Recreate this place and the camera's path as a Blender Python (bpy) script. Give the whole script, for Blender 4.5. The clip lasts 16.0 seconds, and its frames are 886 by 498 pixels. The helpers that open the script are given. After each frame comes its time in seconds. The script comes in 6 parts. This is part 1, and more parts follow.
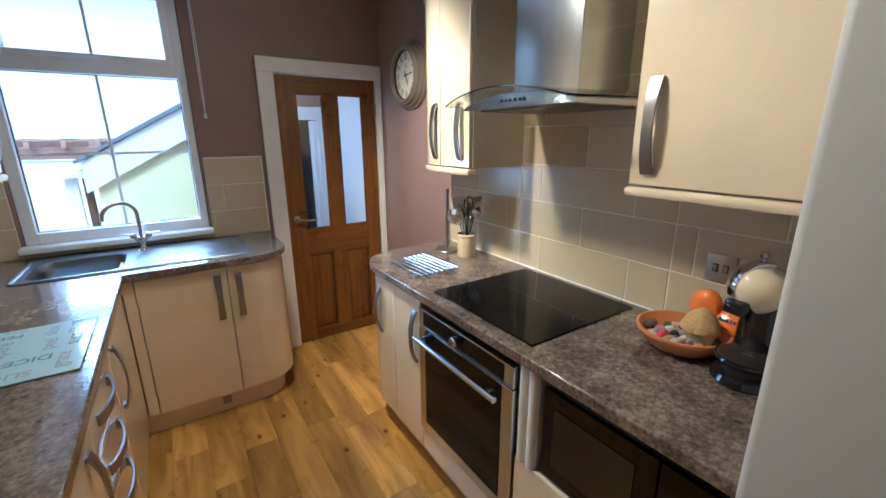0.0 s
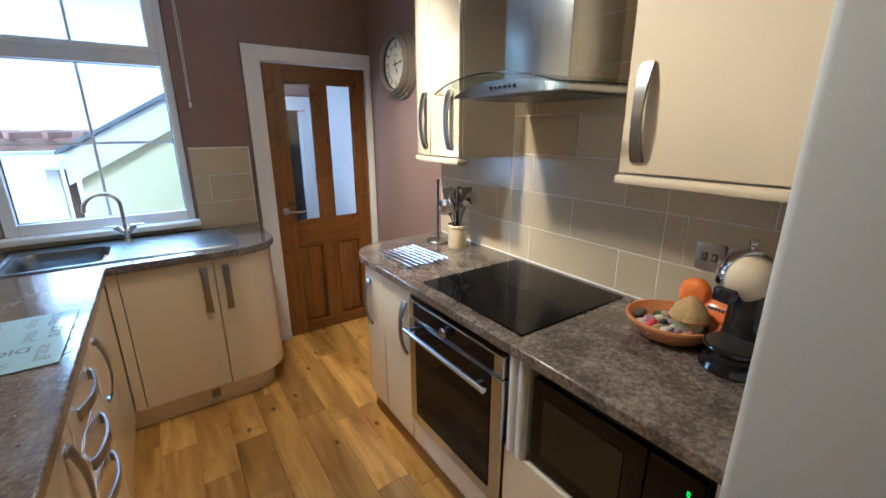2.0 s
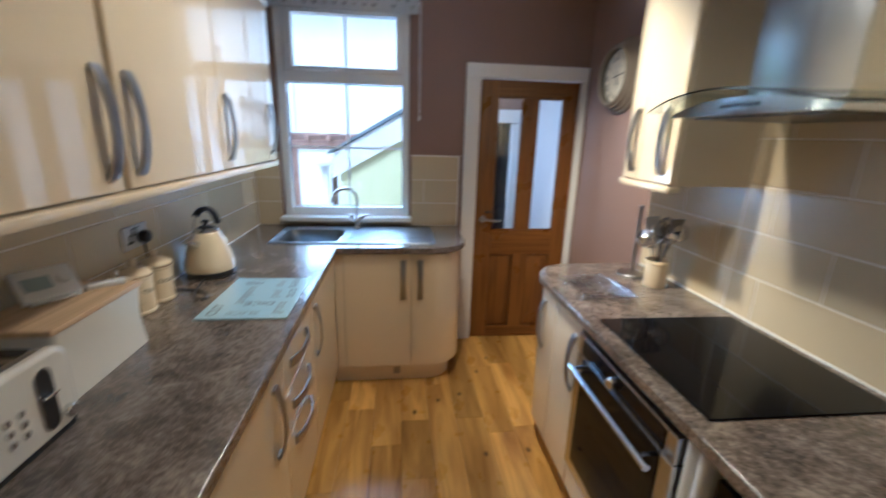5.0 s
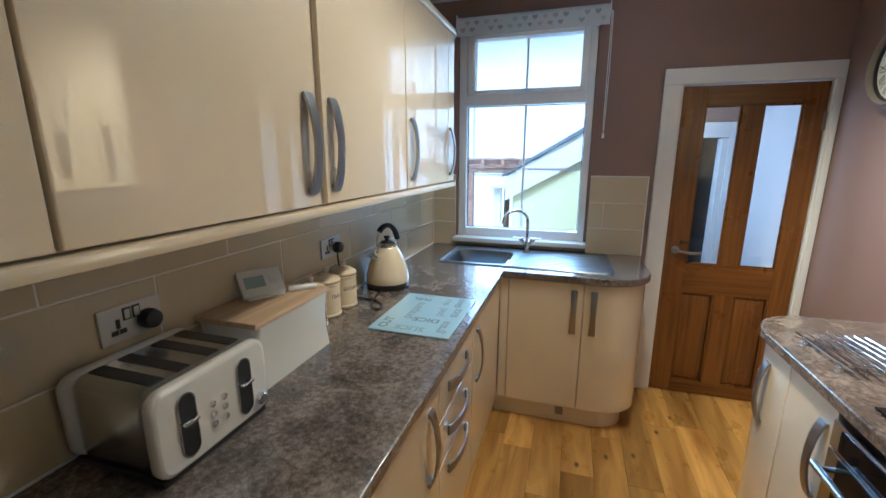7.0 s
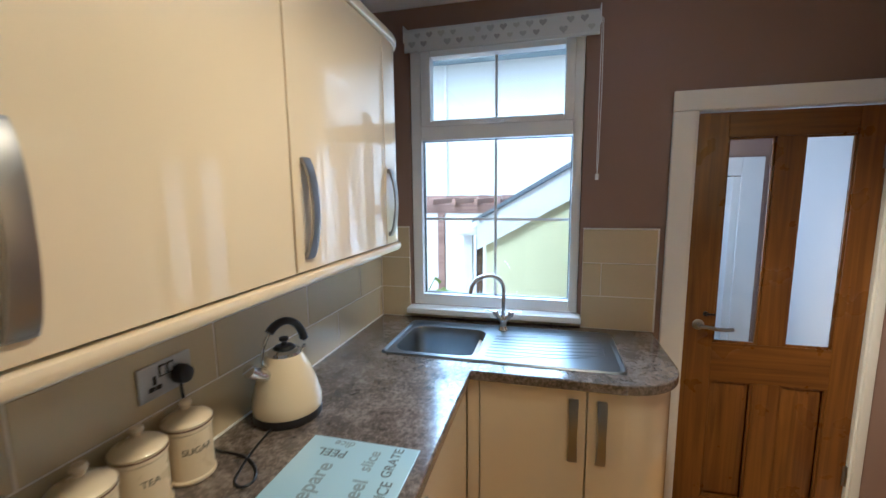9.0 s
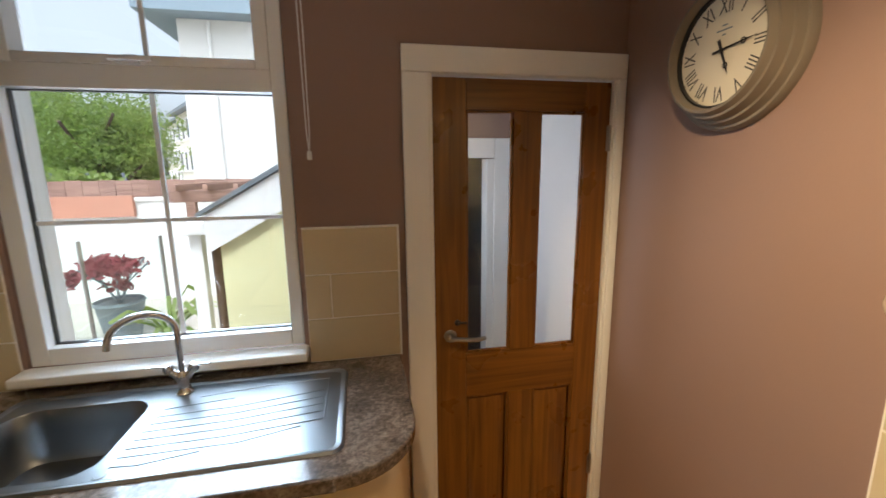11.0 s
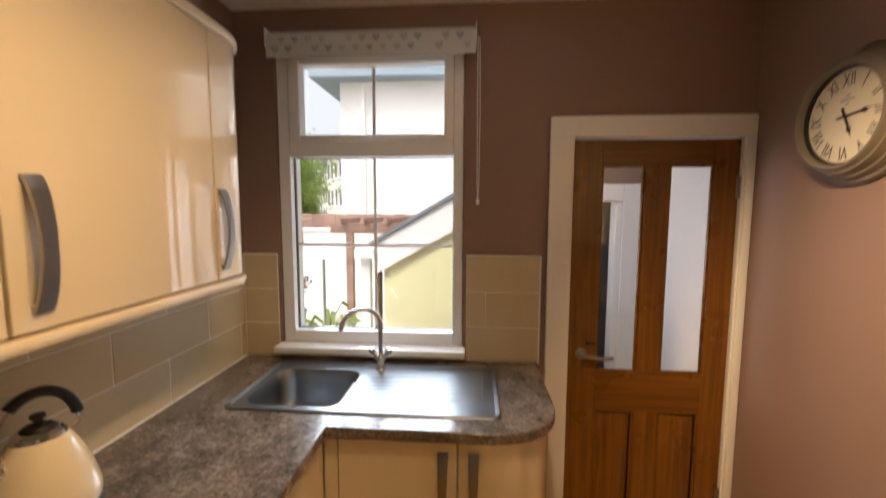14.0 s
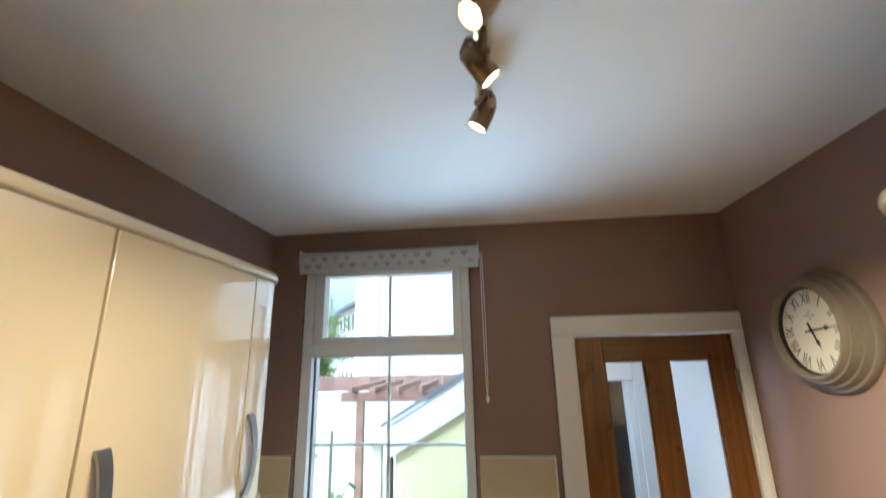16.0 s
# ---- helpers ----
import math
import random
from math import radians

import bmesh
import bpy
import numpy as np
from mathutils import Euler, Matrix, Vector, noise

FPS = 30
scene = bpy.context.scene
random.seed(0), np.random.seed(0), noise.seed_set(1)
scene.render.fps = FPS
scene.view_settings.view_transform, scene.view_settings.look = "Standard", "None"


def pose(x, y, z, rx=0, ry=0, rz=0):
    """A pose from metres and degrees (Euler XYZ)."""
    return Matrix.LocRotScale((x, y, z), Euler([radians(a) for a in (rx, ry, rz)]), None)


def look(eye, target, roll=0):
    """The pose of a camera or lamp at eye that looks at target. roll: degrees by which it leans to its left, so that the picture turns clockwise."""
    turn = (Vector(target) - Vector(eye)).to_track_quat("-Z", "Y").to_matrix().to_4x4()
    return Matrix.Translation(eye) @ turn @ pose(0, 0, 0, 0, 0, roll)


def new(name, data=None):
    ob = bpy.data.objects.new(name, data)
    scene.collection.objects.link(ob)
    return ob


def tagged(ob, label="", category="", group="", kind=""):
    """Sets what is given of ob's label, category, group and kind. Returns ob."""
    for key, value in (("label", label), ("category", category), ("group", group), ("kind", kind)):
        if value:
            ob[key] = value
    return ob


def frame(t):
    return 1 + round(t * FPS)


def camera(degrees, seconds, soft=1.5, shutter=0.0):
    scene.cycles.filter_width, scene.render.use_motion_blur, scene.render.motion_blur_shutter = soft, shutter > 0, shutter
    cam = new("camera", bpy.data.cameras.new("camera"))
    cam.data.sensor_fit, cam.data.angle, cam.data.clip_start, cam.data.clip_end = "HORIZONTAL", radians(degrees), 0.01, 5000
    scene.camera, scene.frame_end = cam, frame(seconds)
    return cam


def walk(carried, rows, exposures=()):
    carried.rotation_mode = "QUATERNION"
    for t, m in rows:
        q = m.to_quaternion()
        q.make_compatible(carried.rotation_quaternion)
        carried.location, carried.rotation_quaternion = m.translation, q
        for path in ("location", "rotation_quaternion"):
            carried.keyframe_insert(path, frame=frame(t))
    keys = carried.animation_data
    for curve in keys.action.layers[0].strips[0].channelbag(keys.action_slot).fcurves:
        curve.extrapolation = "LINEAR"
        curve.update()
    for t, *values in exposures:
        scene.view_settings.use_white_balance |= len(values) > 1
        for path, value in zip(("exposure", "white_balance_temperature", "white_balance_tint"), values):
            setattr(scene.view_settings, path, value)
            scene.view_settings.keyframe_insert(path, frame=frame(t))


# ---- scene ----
cam = camera(94.3, 16.0, shutter=0.4)
PATH = [
    (0, (0.177, 0.068, 1.578), (1.242, 1.676, 1.048), -0.3),
    (0.5, (0.153, 0.079, 1.548), (1.222, 1.662, 0.958), -0.3),
    (1, (0.153, 0.069, 1.529), (1.224, 1.639, 0.906), -0.3),
    (1.5, (0.159, 0.066, 1.53), (1.239, 1.634, 0.916), -0.3),
    (2, (0.194, 0.072, 1.562), (1.283, 1.652, 1.001), -0.2),
    (2.5, (0.211, 0.073, 1.581), (1.311, 1.672, 1.097), -0.2),
    (3, (0.233, 0.056, 1.627), (1.326, 1.679, 1.215), -0.2),
    (3.5, (0.256, 0.05, 1.642), (1.308, 1.712, 1.283), -0.1),
    (4, (0.295, 0.044, 1.669), (1.263, 1.762, 1.339), 0.4),
    (4.5, (0.324, 0.039, 1.656), (1.038, 1.868, 1.27), 1.0),
    (4.8, (0.326, 0.07, 1.622), (0.75, 1.967, 1.154), 1.3),
    (5, (0.292, 0.098, 1.596), (0.504, 2.014, 1.063), 1.7),
    (5.2, (0.287, 0.122, 1.541), (0.287, 2.03, 0.939), 2.5),
    (7.3, (0.257, 0.259, 1.582), (-0.33, 2.131, 1.192), 0.2),
    (7.5, (0.232, 0.294, 1.606), (-0.341, 2.176, 1.246), -0.2),
    (8, (0.248, 0.455, 1.624), (-0.344, 2.342, 1.323), -0.5),
    (8.5, (0.253, 0.726, 1.638), (-0.319, 2.622, 1.36), -0.3),
    (9, (0.209, 0.957, 1.638), (-0.285, 2.876, 1.365), -0.6),
    (9.5, (0.141, 1.178, 1.631), (-0.167, 3.133, 1.349), -1.0),
    (10, (0.289, 1.359, 1.631), (0.209, 3.331, 1.306), -1.2),
    (10.2, (0.401, 1.44, 1.639), (0.441, 3.41, 1.295), -1.1),
    (12.3, (0.648, 1.639, 1.651), (1.195, 3.526, 1.281), -0.4),
    (12.5, (0.642, 1.613, 1.654), (1.124, 3.518, 1.28), -0.4),
    (13, (0.585, 1.509, 1.64), (0.831, 3.455, 1.249), -0.3),
    (13.5, (0.472, 1.356, 1.618), (0.44, 3.314, 1.211), -0.5),
    (14, (0.414, 1.196, 1.667), (0.265, 3.182, 1.476), 0.2),
    (14.5, (0.452, 1.075, 1.848), (0.272, 3.038, 2.182), 0.6),
    (15, (0.468, 0.989, 1.944), (0.271, 2.846, 2.659), 0.2),
    (15.5, (0.463, 0.955, 1.962), (0.244, 2.784, 2.742), -0.6),
    (16, (0.439, 1.017, 1.902), (0.248, 2.941, 2.412), -1.3),
]
EXPO = [(0.0, 0.78, 4200, 2), (5.2, 0.76, 4200, 2), (7.3, 0.84, 4100, -2), (9.0, 0.68, 4500, 0), (10.2, 0.52, 4750, -2), (12.3, 0.44, 7000, 18), (13.0, 0.48, 6800, 17), (13.6, 0.56, 6200, 11), (14.0, 0.52, 6400, 12), (14.6, 0.6, 6400, 10), (15.2, 0.82, 4750, -1), (16.0, 0.86, 4750, -4)]
walk(cam, [(t, look(eye, target, roll)) for t, eye, target, roll in PATH], EXPO)

# ---- world and lamps ----
world = bpy.data.worlds.new("world")
scene.world = world
world.use_nodes = True
wn = world.node_tree
sky = wn.nodes.new("ShaderNodeTexSky")
sky.sky_type, sky.sun_disc = "NISHITA", False
sky.sun_elevation, sky.sun_rotation, sky.dust_density = radians(61), radians(204), 6.0
wn.nodes["Background"].inputs[1].default_value = 0.15
haze = wn.nodes.new("ShaderNodeHueSaturation")
haze.inputs["Saturation"].default_value, haze.inputs["Value"].default_value = 0.2, 1.6
wn.links.new(sky.outputs[0], haze.inputs["Color"])
wn.links.new(haze.outputs[0], wn.nodes["Background"].inputs[0])

sun = new("sun", bpy.data.lights.new("sun", "SUN"))
sun.data.energy, sun.data.angle, sun.data.color = 1.2, radians(10), (1.0, 0.97, 0.92)
sun.matrix_world = look((0, 0, 0), (0.2, 0.45, -0.9))

# sky light falling down into the room, and light thrown up on the ceiling by the bright ground outside
for z, side, slope, power in ((1.22, 0.95, -0.56, 1.35), (1.22, -0.12, -0.52, 0.6), (1.60, 0.30, -0.8, 0.8), (1.92, 0.25, -1.0, 0.8), (1.30, 0.65, 1.15, 1.5)):
    daylight = new("window_daylight", bpy.data.lights.new("window_daylight", "AREA"))
    daylight.data.shape, daylight.data.size, daylight.data.size_y = "RECTANGLE", 0.78, 0.30
    daylight.data.energy, daylight.data.color, daylight.data.spread = power, (0.78, 0.89, 1.0), radians(60)
    daylight.matrix_world = look((-0.07, 3.42, z), (-0.07 + side, 2.42, z + slope))

lobby_light = new("lobby_daylight", bpy.data.lights.new("lobby_daylight", "AREA"))
lobby_light.data.shape, lobby_light.data.size, lobby_light.data.size_y = "RECTANGLE", 0.5, 0.9
lobby_light.data.energy, lobby_light.data.color = 4, (0.96, 0.95, 1.0)
lobby_light.matrix_world = look((0.50, 3.69, 1.50), (1.8, 3.69, 1.3))

SPOTS = [(0.455, 1.42), (0.455, 1.60), (0.455, 1.76), (0.455, 1.94)]
AIMS = [(1.00, 0.72, 1.50), (-0.50, 1.28, 1.12), (1.62, 2.22, 0.98), (-0.42, 2.25, 0.94)]
SPOT_POWER = [68, 27, 150, 25]
SPOT_CONE = [108, 108, 80, 100]

# ---- room numbers ----
XL, XR, YN, YS, TOP = -0.72, 1.635, 3.125, -1.5, 2.583
WT = 0.94


# ---- mesh helpers ----
def box(bm, x0, x1, y0, y1, z0, z1, r=0.0, seg=2):
    """A box, its edges rounded by r."""
    b = bmesh.new()
    bmesh.ops.create_cube(b, size=1.0, matrix=Matrix.Translation(((x0 + x1) / 2, (y0 + y1) / 2, (z0 + z1) / 2)) @ Matrix.Diagonal((x1 - x0, y1 - y0, z1 - z0, 1)))
    if r:
        bmesh.ops.bevel(b, geom=b.edges[:], offset=r, segments=seg, profile=0.5, affect="EDGES")
    join(bm, b)
    return bm


def join(bm, b, m=None):
    if m is not None:
        b.transform(m)
    tmp = bpy.data.meshes.new("tmp")
    b.to_mesh(tmp)
    b.free()
    bm.from_mesh(tmp)
    bpy.data.meshes.remove(tmp)
    return bm


def slab(bm, loops, z0, z1):
    """A flat plate with an outline and holes."""
    b = bmesh.new()
    edges = []
    for loop in loops:
        vs = [b.verts.new((x, y, z0)) for x, y in loop]
        edges += [b.edges.new((vs[i], vs[(i + 1) % len(vs)])) for i in range(len(vs))]
    if len(loops) == 1:
        b.faces.new([v for v in b.verts])
    else:
        bmesh.ops.triangle_fill(b, edges=edges, use_beauty=True)
    faces = b.faces[:]
    ret = bmesh.ops.extrude_face_region(b, geom=faces)
    bmesh.ops.translate(b, verts=[v for v in ret["geom"] if isinstance(v, bmesh.types.BMVert)], vec=(0, 0, z1 - z0))
    bmesh.ops.recalc_face_normals(b, faces=b.faces[:])
    return join(bm, b)


def strip(bm, path, t, z0, z1, r=0.0):
    """An upright sheet along a plan line, t thick to its right-hand side."""
    n = len(path)
    side = []
    for i in range(n):
        a, c = path[max(i - 1, 0)], path[min(i + 1, n - 1)]
        d = Vector((c[0] - a[0], c[1] - a[1])).normalized()
        side.append((path[i][0] + d.y * t, path[i][1] - d.x * t))
    b = bmesh.new()
    rings = []
    for (x, y), (u, v) in zip(path, side):
        rings.append([b.verts.new((x, y, z0)), b.verts.new((x, y, z1)), b.verts.new((u, v, z1)), b.verts.new((u, v, z0))])
    for p, q in zip(rings, rings[1:]):
        for k in range(4):
            b.faces.new((p[k], p[(k + 1) % 4], q[(k + 1) % 4], q[k]))
    b.faces.new(rings[0][::-1])
    b.faces.new(rings[-1])
    bmesh.ops.recalc_face_normals(b, faces=b.faces[:])
    if r:
        sharp = [e for e in b.edges if len(e.link_faces) == 2 and e.calc_face_angle() > 0.9]
        bmesh.ops.bevel(b, geom=sharp, offset=r, segments=2, profile=0.5, affect="EDGES")
    return join(bm, b)


def arc(cx, cy, r, a0, a1, n=12):
    return [(cx + r * math.cos(radians(a0 + (a1 - a0) * i / n)), cy + r * math.sin(radians(a0 + (a1 - a0) * i / n))) for i in range(n + 1)]


def rrect(x0, x1, y0, y1, r, n=6):
    return arc(x1 - r, y1 - r, r, 0, 90, n) + arc(x0 + r, y1 - r, r, 90, 180, n) + arc(x0 + r, y0 + r, r, 180, 270, n) + arc(x1 - r, y0 + r, r, 270, 360, n)


def loft(bm, rings, close_start=True, close_end=True):
    """Skin over rings of equally many points."""
    b = bmesh.new()
    made = [[b.verts.new(p) for p in ring] for ring in rings]
    n = len(made[0])
    for p, q in zip(made, made[1:]):
        for k in range(n):
            b.faces.new((p[k], p[(k + 1) % n], q[(k + 1) % n], q[k]))
    if close_start:
        b.faces.new(made[0][::-1])
    if close_end:
        b.faces.new(made[-1])
    bmesh.ops.recalc_face_normals(b, faces=b.faces[:])
    return join(bm, b)


def lathe(bm, profile, at=(0, 0, 0), turn=None, seg=40):
    """A turned shape about z from (radius, height) pairs."""
    rings = [[(max(r, 1e-4) * math.cos(2 * math.pi * k / seg), max(r, 1e-4) * math.sin(2 * math.pi * k / seg), z) for k in range(seg)] for r, z in profile]
    b = loft(bmesh.new(), rings)
    return join(bm, b, Matrix.Translation(at) @ (turn or Matrix.Identity(4)))


def tube(bm, points, r, seg=10, flat=None):
    """A rod along points; flat=(a, b) gives an oblong section."""
    pts = [Vector(p) for p in points]
    up = Vector((0, 0, 1))
    d0 = (pts[1] - pts[0]).normalized()
    if abs(d0.z) > 0.9:
        up = Vector((1, 0, 0))
    rings = []
    side = d0.cross(up).normalized()
    for i, p in enumerate(pts):
        d = (pts[min(i + 1, len(pts) - 1)] - pts[max(i - 1, 0)]).normalized()
        side = (side - d * side.dot(d)).normalized()
        top = side.cross(d)
        a, c = flat or (r, r)
        rings.append([p + side * a * math.cos(2 * math.pi * k / seg) + top * c * math.sin(2 * math.pi * k / seg) for k in range(seg)])
    return loft(bm, rings)


def thing(name, loc, label, category, group="", kind=""):
    e = new(name)
    e.location = loc
    e.empty_display_size = 0.05
    return tagged(e, label, category, group, kind)


def part(name, bm, material, parent=None, label="", bevel=0.0):
    """Links a bmesh as one mesh object, under a thing or a part if one is given."""
    bm.normal_update()
    for f in bm.faces:
        f.smooth = True
    area = {f: f.calc_area() for f in bm.faces}
    for e in bm.edges:
        two = [area[f] for f in e.link_faces]
        bend = e.calc_face_angle(0) if len(two) == 2 else 9
        e.smooth = bend < 0.6 and not (bend > 0.2 and max(two) > 12 * min(two) + 1e-9 and max(two) > 0.01)
    me = bpy.data.meshes.new(name)
    bm.to_mesh(me)
    bm.free()
    me.materials.append(material)
    ob = new(name, me)
    if parent is not None:
        ob.parent = parent
        if parent.type == "EMPTY":
            ob.matrix_parent_inverse = Matrix.Translation(-parent.location)
    if bevel:
        md = ob.modifiers.new("soft_edge", "BEVEL")
        md.width, md.segments, md.limit_method, md.angle_limit = bevel, 3, "ANGLE", radians(50)
    if label:
        ob["label"] = label
    return ob


def B():
    return bmesh.new()


def lettering(name, text, size, m, material, parent, depth=0.0004, bend=None, squeeze=1.0, bold=0.0):
    """Flat raised writing at the pose m; bend wraps it round an upright cylinder of that radius."""
    cu = bpy.data.curves.new(name, "FONT")
    cu.body, cu.size, cu.extrude, cu.align_x, cu.align_y = text, size, depth, "CENTER", "CENTER"
    cu.offset = bold * size
    tmp = new(name, cu)
    me = bpy.data.meshes.new_from_object(tmp.evaluated_get(bpy.context.evaluated_depsgraph_get()))
    bpy.data.objects.remove(tmp)
    bm = B()
    bm.from_mesh(me)
    bpy.data.meshes.remove(me)
    for v in bm.verts:
        v.co.x *= squeeze
        if bend:
            a = v.co.x / bend
            v.co.x, v.co.z = bend * math.sin(a), v.co.z + bend * math.cos(a) - bend
    bm.transform(m)
    return part(name, bm, material, parent)


# ---- materials ----
def material(name, color, rough=0.5, metal=0.0, vary=0.06, scale=6.0, bump=0.0, bump_scale=200.0, stretch=(1, 1, 1), coat=0.0, each=0.0, spec=0.5):
    """A surface with large and fine variation of tone, fine relief, and per-object change."""
    m = bpy.data.materials.new(name)
    m.use_nodes = True
    nt, n, li = m.node_tree, m.node_tree.nodes, m.node_tree.links
    b = n["Principled BSDF"]
    b.inputs["Roughness"].default_value, b.inputs["Metallic"].default_value = rough, metal
    b.inputs["Specular IOR Level"].default_value = spec
    b.inputs["Coat Weight"].default_value, b.inputs["Coat Roughness"].default_value = coat, 0.04
    co = n.new("ShaderNodeTexCoord")
    mp = n.new("ShaderNodeMapping")
    mp.inputs["Scale"].default_value = stretch
    li.new(co.outputs["Object"], mp.inputs[0])
    big, fine = n.new("ShaderNodeTexNoise"), n.new("ShaderNodeTexNoise")
    big.inputs["Scale"].default_value, big.inputs["Detail"].default_value = scale, 6
    fine.inputs["Scale"].default_value, fine.inputs["Detail"].default_value = bump_scale, 3
    li.new(mp.outputs[0], big.inputs[0])
    li.new(mp.outputs[0], fine.inputs[0])
    ramp = n.new("ShaderNodeMapRange")
    ramp.inputs[3].default_value, ramp.inputs[4].default_value = 1 - vary, 1 + vary
    li.new(big.outputs[0], ramp.inputs[0])
    hsv = n.new("ShaderNodeHueSaturation")
    hsv.inputs["Color"].default_value = (*color, 1)
    value = ramp.outputs[0]
    if each:
        info, r2, mul = n.new("ShaderNodeObjectInfo"), n.new("ShaderNodeMapRange"), n.new("ShaderNodeMath")
        r2.inputs[3].default_value, r2.inputs[4].default_value = 1 - each, 1 + each
        mul.operation = "MULTIPLY"
        li.new(info.outputs["Random"], r2.inputs[0])
        li.new(r2.outputs[0], mul.inputs[0])
        li.new(value, mul.inputs[1])
        value = mul.outputs[0]
    li.new(value, hsv.inputs["Value"])
    li.new(hsv.outputs[0], b.inputs["Base Color"])
    rr = n.new("ShaderNodeMapRange")
    rr.inputs[3].default_value, rr.inputs[4].default_value = max(rough * 0.8, 0.02), min(rough * 1.25, 1)
    li.new(big.outputs[0], rr.inputs[0])
    li.new(rr.outputs[0], b.inputs["Roughness"])
    if bump:
        bp = n.new("ShaderNodeBump")
        bp.inputs["Strength"].default_value, bp.inputs["Distance"].default_value = bump, 0.002
        li.new(fine.outputs[0], bp.inputs["Height"])
        li.new(bp.outputs[0], b.inputs["Normal"])
    return m


def ramped(m, stops, source):
    """Replaces the base colour by a colour ramp over a node's value."""
    n, li = m.node_tree.nodes, m.node_tree.links
    cr = n.new("ShaderNodeValToRGB")
    while len(cr.color_ramp.elements) < len(stops):
        cr.color_ramp.elements.new(0.5)
    for e, (p, c) in zip(cr.color_ramp.elements, stops):
        e.position, e.color = p, (*c, 1)
    li.new(source, cr.inputs[0])
    li.new(cr.outputs[0], m.node_tree.nodes["Principled BSDF"].inputs["Base Color"])
    return cr


def laminate():
    m = material("mottled_laminate", (0.2, 0.15, 0.12), 0.16, scale=9, spec=0.5, coat=0.7)
    n, li = m.node_tree.nodes, m.node_tree.links
    co = n.new("ShaderNodeTexCoord")
    a, b, add = n.new("ShaderNodeTexNoise"), n.new("ShaderNodeTexNoise"), n.new("ShaderNodeMath")
    a.inputs["Scale"].default_value, a.inputs["Detail"].default_value, a.inputs["Roughness"].default_value = 75, 6, 0.68
    b.inputs["Scale"].default_value, b.inputs["Detail"].default_value = 11, 4
    a.inputs["Distortion"].default_value = 0.2
    li.new(co.outputs["Object"], a.inputs[0])
    li.new(co.outputs["Object"], b.inputs[0])
    add.operation = "MULTIPLY_ADD"
    add.inputs[1].default_value = 0.55
    li.new(b.outputs[0], add.inputs[0])
    li.new(a.outputs[0], add.inputs[2])
    m.node_tree.nodes["Principled BSDF"].inputs["Coat Roughness"].default_value = 0.14
    ramped(m, [(0.58, (0.058, 0.046, 0.039)), (0.73, (0.118, 0.094, 0.078)), (0.83, (0.185, 0.149, 0.122)), (0.98, (0.30, 0.246, 0.202))], add.outputs[0])
    return m


